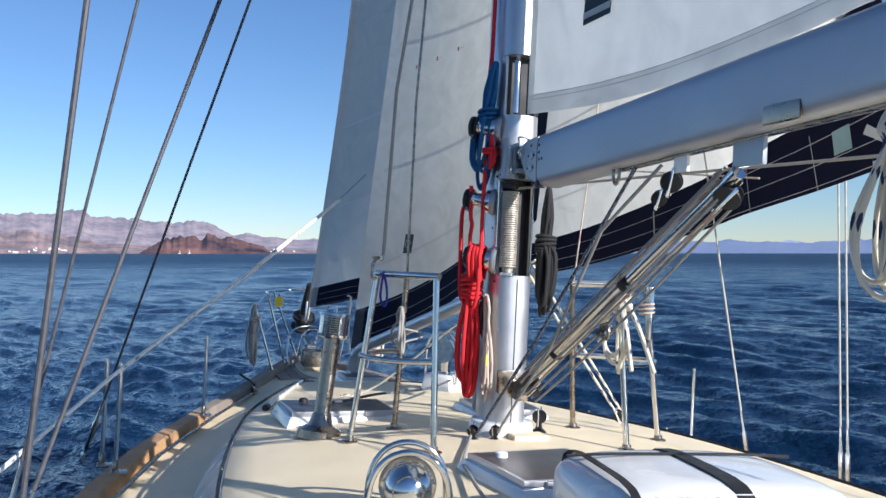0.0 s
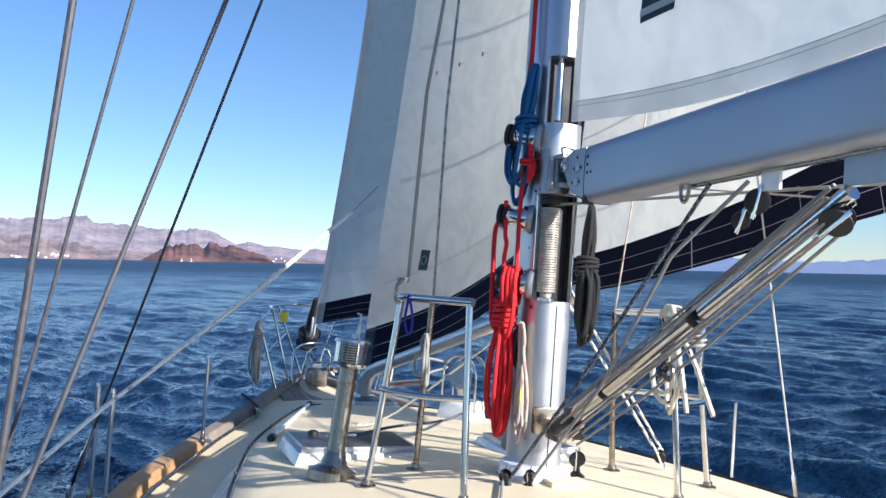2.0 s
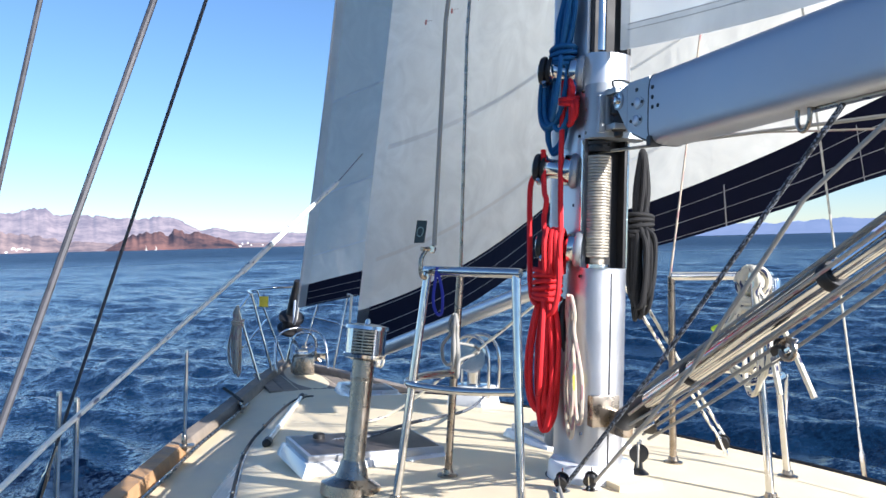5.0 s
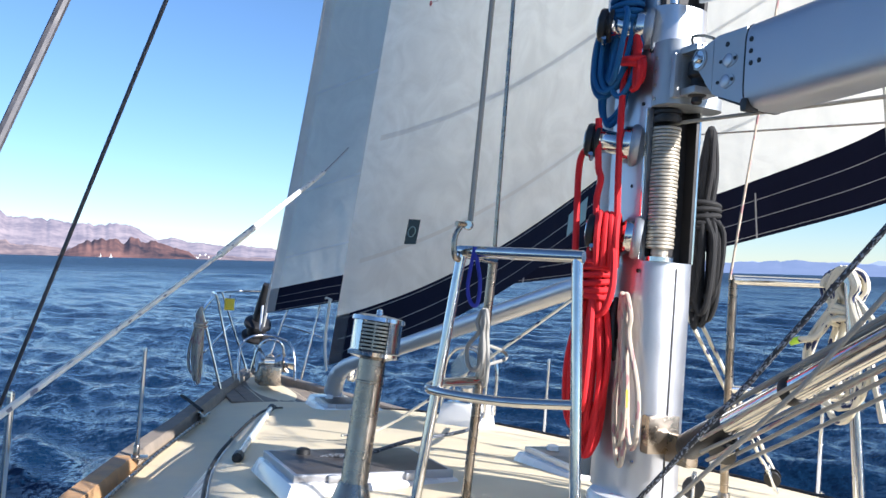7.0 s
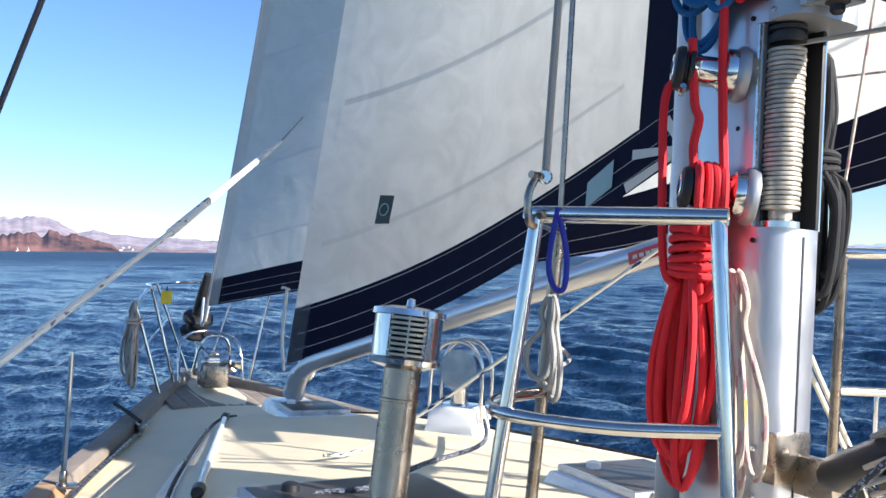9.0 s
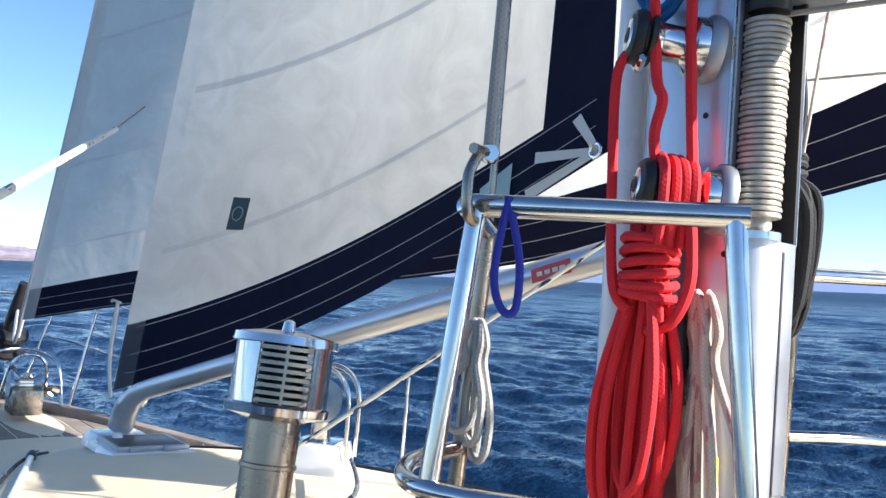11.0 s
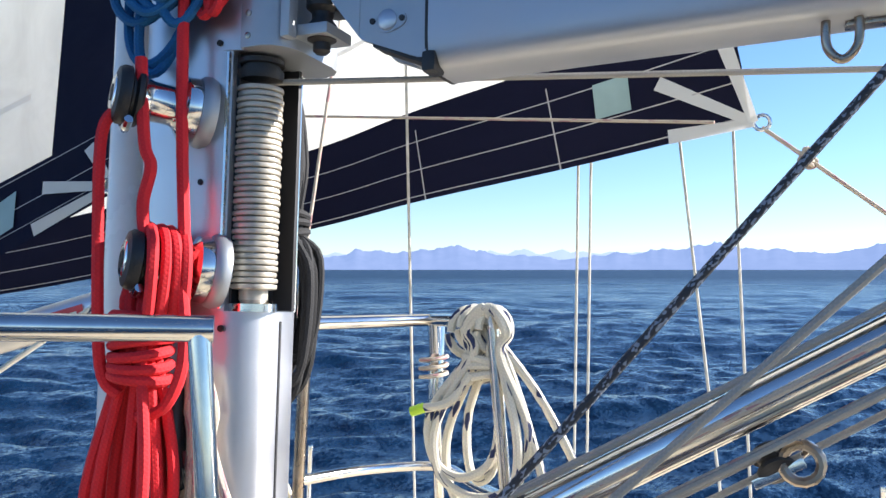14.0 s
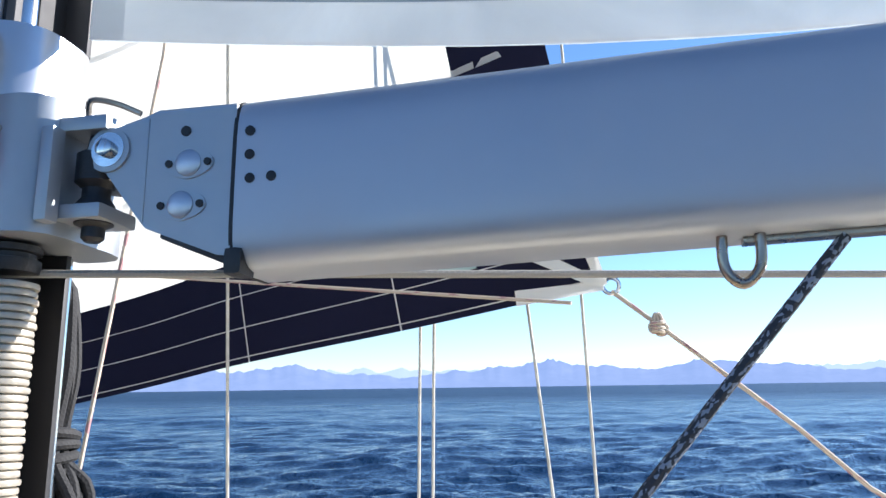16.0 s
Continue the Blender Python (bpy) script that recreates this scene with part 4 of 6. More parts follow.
    c0 = b.lerp(end, 0.895) + Vector((-0.0565, -0.01, 0)) + up * 0.008
    q = [c0 + way * s * 0.085 + up * r * 0.026 for s, r in ((-1, -1), (1, -1), (1, 1), (-1, 1))]
    label = part("maker_label", grid([[q[0], q[1]], [q[3], q[2]]]), RED_PLASTIC, st, "small red label", smooth=False)
    for s in (-0.55, -0.15, 0.25, 0.6):
        m = c0 + way * s * 0.085 + Vector((-0.003, 0, 0))
        q = [m + way * i * 0.012 + up * k * 0.008 for i, k in ((-1, -1), (1, -1), (1, 1), (-1, 1))]
        part("bar", grid([[q[0], q[1]], [q[3], q[2]]]), TAPE, label, smooth=False)


def genoa():
    luff = line_of([B(0.0, 6.45, 0.32), B(0.31, 5.2, 4.04), B(0.5, 3.5, 9), B(0.7, 1.2, 14.5)])
    foot = line_of([B(0.0, 6.45, 0.32), B(0.75, 5.2, 0.55), (1.42, 3.6, 0.82), (1.80, 2.3, 1.02), (1.99, 0.9, 1.30), (2.02, 0.3, 1.43), (2.02, -0.4, 1.55), (1.98, -1.15, 1.685)])
    head = B(0.7, 1.25, 14.3)
    t = thing("genoa", luff(0), "cream genoa with a wide navy sun strip along its foot", "sail")

    def at(u, v):
        a, f = luff(v), foot(u)
        low = luff(0)
        top = luff(1).lerp(head, u)
        up = (1 - v) * f + v * top + ((a - ((1 - v) * low + v * luff(1))) * (1 - u))
        belly = 0.55 * math.sin(math.pi * min(1, v * 1.15)) * 4 * u * (1 - u)
        # hollow leech: the after edge leans forward quickly above the clew
        return up + Vector((belly, 0.0, 0))

    def sheet(u0, u1, v0, v1, nu, nv, push):
        return grid([[at(u0 + (u1 - u0) * k / nu, v0 + (v1 - v0) * i / nv) + Vector((push, 0, 0)) for k in range(nu + 1)] for i in range(nv + 1)])
    part("cloth", sheet(0, 0.93, 0.036, 1, 40, 40, 0), GENOA, t)
    part("foot_strip", sheet(0.0, 1.0, 0, 0.038, 40, 3, -0.004), NAVY, t, "navy cloth along the foot")
    part("leech_strip", sheet(0.92, 1.0, 0, 1, 5, 40, -0.006), NAVY, t, "navy cloth along the leech")
    part("luff_tape", sheet(0, 0.02, 0, 1, 2, 60, -0.005), SEAM, t)
    for v in (0.002, 0.013, 0.025):
        part("stitching", sheet(0.02, 0.99, v, v + 0.0004, 40, 1, -0.009), THREAD, t)
    for v in (0.075, 0.14, 0.22, 0.31, 0.41, 0.53, 0.67):
        part("seam", sheet(0.02, 0.96, v, v + 0.0022, 40, 1, -0.006), SEAM, t)
    for u in (0.3, 0.52, 0.72, 0.85):
        part("cross_seam", sheet(u, u + 0.0012, 0.0, 0.03, 1, 4, -0.008), THREAD, t)
    clew = at(1, 0)
    for end in (at(0.93, 0.002), at(0.93, 0.02), at(0.985, 0.028)):
        way = (end - clew).normalized()
        n = Vector((1, 0, 0)).cross(way).normalized() * 0.03
        end, c0 = end + Vector((-0.012, 0, 0)), clew + Vector((-0.012, 0, 0))
        part("webbing", grid([[c0 + n * 0.6, c0 - n * 0.6], [end + n, end - n]]), TAPE, t, "white webbing strap at the clew", smooth=False)
    q = [at(u, v) + Vector((-0.013, 0, 0)) for u, v in ((0.885, 0.014), (0.91, 0.014), (0.912, 0.026), (0.887, 0.026))]
    part("clew_label", grid([[q[0], q[1]], [q[3], q[2]]]), PATCH_PALE, t, "pale green square label", smooth=False)
    part("clew_ring", tube([clew + Vector((0, -0.03 + math.cos(a) * 0.03, math.sin(a) * 0.03)) for a in np.linspace(0, 5.9, 12)], 0.008, 8, closed=True), STEEL, t)
    part("tack_tie", tube([luff(0.0), luff(0) + Vector((0, 0.1, -0.15))], 0.012, 8), TAPE, t)
    # furling drum and the stay above it
    f = thing("genoa_furler", B(0, 6.75, -0.3), "black headsail furling drum at the stemhead", "furler")
    base, way = B(0.0, 7.0, 0.1), (luff(0.2) - B(0.0, 7.0, 0.1)).normalized()
    part("drum", lathe(((0.05, -0.12), (0.15, -0.11), (0.155, -0.08), (0.1, -0.07), (0.1, 0.05), (0.155, 0.06), (0.15, 0.1), (0.07, 0.14)), base, way), BLACK, f, "black furling drum")
    part("torque_tube", lathe(((0.075, 0.1), (0.06, 0.35), (0.035, 0.6)), base, way), BLACK, f)
    part("toggle", tube([base - way * 0.1, B(0.0, 7.0, -0.4)], 0.016, 8), STEEL, f)
    part("stay", tube([base + way * 0.4, luff(0.0) + Vector((0, 0.08, 0)), luff(0.3), luff(0.6), luff(1.0)], 0.014, 8, steps=8), ALLOY, f)


def mainsail():
    luff = lambda v: Vector((0.02, -0.36 + 0.0 * v, 1.82 + 11.6 * v))
    tip = (0.3, -5.3, 1.9)
    leech = line_of([(0.25, -5.35, 1.9), (0.6, -3.6, 6), (0.55, -2.0, 10), (0.1, -0.5, 13.4)])
    t = thing("mainsail", luff(0), "white mainsail set above the boom", "sail")

    def at(u, v):
        a, b = luff(v), leech(v)
        p = a.lerp(b, u)
        bell = 0.07 * (b - a).length * 4 * u * (1 - u) * (0.25 + 0.75 * min(1, v * 6))
        sag = -0.075 * math.sin(math.pi * min(1, u * 2.2)) * (1 - v) ** 20 if u < 0.4545 else 0
        return p + Vector((bell, 0, sag))

    def sheet(u0, u1, v0, v1, nu, nv, push):
        return grid([[at(u0 + (u1 - u0) * k / nu, v0 + (v1 - v0) * i / nv) + Vector((push, 0, 0)) for k in range(nu + 1)] for i in range(nv + 1)])
    part("cloth", sheet(0, 1, 0.0, 1, 30, 40, 0), MAIN, t)
    part("foot_tape", sheet(0, 1, 0.0, 0.009, 30, 2, -0.006), SEAM, t, "doubled cloth along the foot")
    part("luff_tape", sheet(0, 0.012, 0.0, 1, 2, 40, -0.007), SEAM, t)
    for v in (0.0085, 0.0065):
        part("stitching", sheet(0.01, 1, v, v + 0.0003, 30, 1, -0.01), THREAD, t)
    for k in range(5):
        a, b = (0.02 + k * 0.02, 0.055 - k * 0.004), (0.3 + k * 0.03, 0.12 + k * 0.03)
        rows = [[at(a[0] + (b[0] - a[0]) * s, a[1] + (b[1] - a[1]) * s + w) + Vector((-0.006, 0, 0)) for w in (0, 0.0007)] for s in np.linspace(0, 1, 12)]
        if k < 2:
            part("stitching", grid(rows), THREAD, t)
    q = [at(u, v) + Vector((-0.012, 0, 0)) for u, v in ((0.1, 0.035), (0.145, 0.037), (0.145, 0.049), (0.1, 0.047))]
    em = part("emblem", grid([[q[0], q[1]], [q[3], q[2]]]), PATCH, t, "small dark green sailmaker's label", smooth=False)
    part("bar", grid([[q[0].lerp(q[3], 0.2) + Vector((-0.004, 0, 0)), q[1].lerp(q[2], 0.2) + Vector((-0.004, 0, 0))], [q[0].lerp(q[3], 0.45) + Vector((-0.004, 0, 0)), q[1].lerp(q[2], 0.45) + Vector((-0.004, 0, 0))]]), TAPE, em, smooth=False)


mast()
boom()
vang()
staysail()
genoa()
mainsail()
WINCHES = [Vector((-0.092, -0.21, 1.745)), Vector((-0.092, -0.175, 1.333)), Vector((-0.092, -0.222, 1.002))]
for place in WINCHES:
    winch("mast_winch", place)
pole = thing("spinnaker_pole", (0.0, 0.08, 0.2), "white alloy pole stowed upright along the front of the mast", "pole")
part("pole_tube", tube([(-0.015, 0.085, 0.2), (-0.015, 0.085, 6.0)], 0.042, 18), WHITE, pole)
part("end_fitting", lathe(((0.03, -0.1), (0.045, -0.08), (0.045, 0.03), (0.042, 0.05)), (-0.015, 0.085, 0.2)), CASTING, pole)


# ---- deck fittings ----
def mast_bar(s):
    """A three-legged hand rail beside the mast; s: -1 port, 1 starboard."""
    if s < 0:
        feet = [(-0.535, -0.66), (-0.87, -0.24), (-0.55, 0.04)]
        tops = [B(-0.484, -0.563, 0.925), B(-0.715, -0.25, 0.935), B(-0.487, -0.015, 0.915)]
    else:
        feet = [(0.53, -0.7), (0.98, -0.3), (0.56, -0.02)]
        tops = [B(0.537, -0.622, 0.878), B(0.9, -0.3, 0.855), B(0.52, -0.095, 0.862)]
    t = thing("mast_rail", (s * 0.65, -0.25, roof_z(0.65, -0.25)), "polished stainless three-legged hand rail beside the mast", "hand rail", "mast rails")
    for i, ((x, y), top) in enumerate(zip(feet, tops)):
        z = roof_z(x, y)
        leg = part("leg", tube([(x, y, z), top], 0.0165, 14), STEEL if i < 2 else OLD_STEEL, t)
        part("foot_plate", lathe(((0.045, -0.01), (0.045, 0.006), (0.025, 0.012), (0.022, 0.03)), (x, y, z)), OLD_STEEL, leg, "round foot plate")
    over = (tops[1] - tops[0]).normalized() * 0.02
    part("top_rail", tube([tops[0] - over, tops[1] + over * 0.2, tops[1] + Vector((s * 0.004, 0.02, 0)), tops[2]], 0.019, 14), STEEL, t)
    mid = [Vector((*f, roof_z(*f))).lerp(q, 0.51) for f, q in zip(feet, tops)]
    bow = mid[0].lerp(mid[1], 0.5) + Vector((s * 0.015, -0.012, -0.01))
    part("lower_rail", tube([mid[0], bow, mid[1] + Vector((s * 0.012, 0, 0)), mid[1].lerp(mid[2], 0.5) + Vector((s * 0.05, 0.04, 0)), mid[2]], 0.015, 12, steps=6), STEEL, t)
    return tops, feet


def exhaust_vent():
    a = Vector((-0.985, 0.02, roof_z(-0.985, 0.02)))
    top = B(-0.885, 0.05, 0.70)
    way = (top - a).normalized()
    t = thing("stove_flue", a, "weathered stainless deck chimney with a louvred round cap", "chimney")
    L = (top - a).length
    part("base_flange", lathe(((0.125, -0.01), (0.122, 0.035), (0.1, 0.045), (0.07, 0.06), (0.058, 0.1), (0.05, 0.13)), a, way, 32), OLD_STEEL, t, "brown-stained cast base")
    part("pipe", lathe(((0.048, 0.12), (0.046, 0.13), (0.046, 0.46), (0.049, 0.462), (0.049, 0.468), (0.046, 0.47), (0.046, L - 0.13), (0.052, L - 0.125)), a, way, 32), OLD_STEEL, t)
    part("cap_floor", lathe(((0.045, L - 0.14), (0.088, L - 0.128), (0.09, L - 0.115), (0.083, L - 0.11)), a, way, 32), STEEL, t)
    part("cap_lid", lathe(((0.083, L - 0.012), (0.092, L - 0.01), (0.09, L + 0.004), (0.05, L + 0.012), (0.012, L + 0.014), (0.01, L + 0.03), (0.004, L + 0.034)), a, way, 32), STEEL, t)
    u = way.orthogonal().normalized()
    v = way.cross(u)
    toward = Vector((-0.35, -1, 0)).normalized()
    ang0 = math.atan2(toward.dot(v), toward.dot(u))

    def shell(a0, a1, h0, h1, r):
        return thick(grid([[a + way * h + (u * math.cos(g) + v * math.sin(g)) * r for g in np.linspace(a0, a1, 10)] for h in (h0, h1)]), 0.003)
    for k in range(3):
        c = ang0 + k * 2.0944 + 0.95
        part("shield", shell(c - 0.47, c + 0.47, L - 0.115, L - 0.008, 0.084), STEEL, t, "plain bright steel shield")
        c += 1.0472
        for j in range(8):
            h = L - 0.108 + j * 0.0125
            part("louvre", shell(c - 0.56, c + 0.56, h, h + 0.0065, 0.081), OLD_STEEL, t)
        part("louvre_bar", shell(c - 0.03, c + 0.03, L - 0.112, L - 0.01, 0.082), OLD_STEEL, t)
    part("inner_core", lathe(((0.04, L - 0.13), (0.04, L - 0.01)), a, way, 16), DARK, t)


def hatch(name, cx, cy, w, d, turn, label, h=0.055, z=None):
    z = roof_z(cx, cy) if z is None else z
    R = Matrix.Rotation(turn, 3, "Z")
    t = thing(name, (cx, cy, z), label, "deck hatch", "deck hatches")
    place = lambda x, y, k: Vector((cx, cy, z + k)) + R @ Vector((x, y, 0))
    part("coaming", box((cx, cy, z + h * 0.2), (w + 0.11, d + 0.11, h * 0.9), 0.016, R, 0.93), WHITE, t, "white moulded coaming")
    lid = part("lid", box((cx, cy, z + h * 0.9), (w, d, 0.03), 0.01, R), SMOKED, t, "salt-dulled smoked acrylic lid")
    for x, y, sx, sy in ((0, d / 2, w + 0.03, 0.028), (0, -d / 2, w + 0.03, 0.028), (w / 2, 0, 0.028, d - 0.02), (-w / 2, 0, 0.028, d - 0.02)):
        part("frame_bar", box(place(x, y, h * 0.86), (sx, sy, 0.032), 0.007, R), ALLOY, lid, "alloy hatch frame")
    for x in (-w * 0.25, w * 0.25):
        part("hinge", box(place(x, -d / 2 - 0.018, h * 0.85), (0.085, 0.03, 0.03), 0.006, R), ALLOY, lid)
    part("handle_boss", lathe(((0.03, 0), (0.028, 0.02), (0.015, 0.026)), place(-w * 0.3, d * 0.3, h * 0.9 + 0.015)), BLACK if name == "deck_hatch" else WHITE, lid)


def cowl_vent(cx, cy, face, boxed=True):
    """A dorade box with a cowl ventilator and a hoop guard; face: the way its mouth looks."""
    z = roof_z(cx, cy)
    t = thing("dorade_vent", (cx, cy, z), "chromed cowl ventilator with a hoop guard on the coachroof" if not boxed else "chromed cowl ventilator with a hoop guard on a white dorade box", "ventilator", "dorade vents")
    face = Vector((*face, 0)).normalized()
    if boxed:
        part("dorade_box", box((cx, cy, z + 0.06), (0.34, 0.3, 0.17), 0.03, Matrix.Rotation(math.atan2(face.y, face.x), 3, "Z"), 0.82), WHITE, t, "white moulded box")
        part("box_plate", box((cx, cy, z + 0.149), (0.2, 0.2, 0.008), 0.003, Matrix.Rotation(math.atan2(face.y, face.x), 3, "Z")), STEEL, t)
    b = Vector((cx, cy, z + (0.15 if boxed else -0.1)))
    part("neck", lathe(((0.06, 0), (0.05, 0.01), (0.048, 0.12), (0.055, 0.15)), b), STEEL, t)
    m = b + Vector((0, 0, 0.2))
    bell = [(0.012, -0.095), (0.05, -0.085), (0.078, -0.06), (0.092, -0.02), (0.098, 0.02), (0.108, 0.05), (0.112, 0.056), (0.104, 0.056)]
    part("cowl", lathe(bell, m, face, 32), STEEL, t, "chromed round cowl")
    part("cowl_mouth", lathe(((0.104, 0.05), (0.09, 0.03), (0.02, 0.0), (0.001, 0.0)), m, face, 28), WHITE, t, "white inside of the cowl")
    side = Vector((-face.y, face.x, 0))
    back = b - face * 0.02
    hoop = [back + side * 0.15 - Vector((0, 0, 0.08)), back + side * 0.15 + Vector((0, 0, 0.2)), back + side * 0.1 + Vector((0, 0, 0.32)), back + Vector((0, 0, 0.36)), back - side * 0.1 + Vector((0, 0, 0.32)), back - side * 0.15 + Vector((0, 0, 0.2)), back - side * 0.15 - Vector((0, 0, 0.08))]
    for d in (0.09, -0.09):
        part("guard_hoop", tube([p + face * d for p in hoop], 0.0125, 12, steps=8), STEEL, t, "bent steel guard hoop")


def stanchion(x, y, height=0.66, lean=0.0):
    s = 1 if x > 0 else -1
    z = lerp_at(DECK_Z, y) + 0.09
    t = thing("stanchion", (x, y, z), "bare stainless guard-rail stanchion on the cap rail", "stanchion", "stanchions")
    part("post", tube([(x, y, z - 0.01), (x + s * lean, y, z + height)], 0.0135, 12), STEEL, t)
    part("socket", lathe(((0.03, -0.008), (0.028, 0.01), (0.019, 0.02), (0.019, 0.075), (0.016, 0.08)), (x, y, z)), OLD_STEEL, t, "steel socket")
    part("base_foot", box((x - s * 0.02, y, z + 0.004), (0.1, 0.09, 0.014), 0.005), OLD_STEEL, t)
    part("post_tip", lathe(((0.0137, -0.01), (0.012, 0.008), (0.005, 0.012)), (x + s * lean, y, z + height)), STEEL, t)


def turnbuckle_wire(name, foot, top, r=0.006, label="grey wire shroud with a steel turnbuckle", mat=None):
    foot, top = Vector(foot), Vector(top)
    way = (top - foot).normalized()
    t = thing(name, foot, label, "shroud", "shrouds")
    part("wire", tube([foot + way * 0.42, top], r, 8), mat or WIRE, t)
    part("turnbuckle", lathe(((0.008, 0.06), (0.008, 0.1), (0.016, 0.11), (0.017, 0.3), (0.01, 0.32), (0.008, 0.45), (r, 0.47)), foot, way, 12), STEEL, t)
    part("toggle", box(foot + way * 0.03, (0.03, 0.05, 0.07), 0.006), STEEL, t)


def pulpit():
    zd = -0.42
    t = thing("bow_pulpit", (0, 6.3, zd), "tall stainless bow pulpit", "pulpit")
    P = lambda x, y, z: B(x, y, z)
    for s in (-1, 1):
        part("upper_rail", tube([P(s * 0.78, 5.6, 0.40), P(s * 0.6, 6.2, 0.5), P(s * 0.56, 6.3, 0.52), P(s * 0.5, 6.9, 0.52), P(s * 0.22, 7.35, 0.52), P(0, 7.4, 0.52)], 0.015, 10, steps=6), STEEL, t)
        for y, x, z in ((5.6, 0.78, 0.4), (6.25, 0.56, 0.52), (6.95, 0.4, 0.52)):
            part("leg", tube([P(s * (lerp_at(BEAM, y) - 0.05), y, zd + 0.03), P(s * x, y, z)], 0.014, 10), STEEL, t)
        part("lower_rail", tube([P(s * 0.75, 5.6, 0.0), P(s * 0.5, 6.3, 0.1), P(s * 0.3, 7.0, 0.15)], 0.012, 10, steps=5), STEEL, t)
        part("anchor_guard", tube([P(s * 0.3, 6.3, -0.4), P(s * 0.28, 6.4, -0.05), P(s * 0.15, 6.55, 0.05), P(0, 6.6, 0.07)], 0.015, 10, steps=6), STEEL, t)
    bell = P(-0.42, 6.3, 0.42)
    part("tag", box(bell, (0.1, 0.02, 0.12), 0.01), YELLOW, t, "small yellow and black tag hanging on the rail")
    part("tag_loop", tube([bell + Vector((0, 0, 0.06)), bell + Vector((0, 0, 0.1))], 0.006, 6), BLACK, t)
    w = thing("bow_platform", (0, 6.3, -0.4), "weathered teak platform at the stemhead", "platform")
    for i in range(7):
        x = -0.45 + i * 0.15
        y1 = 7.0 - abs(x) * 1.2
        part("plank", box((x, (5.2 + y1) / 2, -0.45), (0.14, y1 - 5.2, 0.03), 0.006), TEAK_GREY, w)
    wl = thing("windlass", (-0.05, 5.95, -0.38), "steel and black anchor windlass with chain", "windlass")
    part("body", box((-0.05, 5.95, -0.28), (0.22, 0.3, 0.2), 0.03), OLD_STEEL, wl)
    part("gypsy", lathe(((0.1, -0.12), (0.11, -0.1), (0.06, -0.05), (0.06, 0.05), (0.11, 0.1), (0.1, 0.12)), (-0.05, 5.98, -0.16), (1, 0, 0)), STEEL, wl)
    part("drum", lathe(((0.07, 0), (0.045, 0.05), (0.07, 0.1)), (0.1, 5.98, -0.16), (1, 0, 0)), STEEL, wl)
    an = thing("anchor", (0, 6.5, -0.3), "rust-stained steel plough anchor on the bow roller", "anchor")
    part("shank", tube([(0, 6.2, -0.3), (0, 6.6, -0.14), (0, 7.0, -0.1)], 0.026, 8, steps=5, flat=0.6), OLD_STEEL, an)
    for s in (-1, 1):
        part("fluke", thick(grid([[(0, 6.2, -0.1), (0, 6.6, -0.2)], [(s * 0.2, 6.15, -0.28), (s * 0.05, 6.65, -0.3)]]), 0.02), OLD_STEEL, an)
    part("hoop", tube([(-0.18, 6.2, -0.28), (-0.12, 6.15, 0.0), (0, 6.15, 0.06), (0.12, 6.15, 0.0), (0.18, 6.2, -0.28)], 0.014, 8, steps=6), STEEL, an)


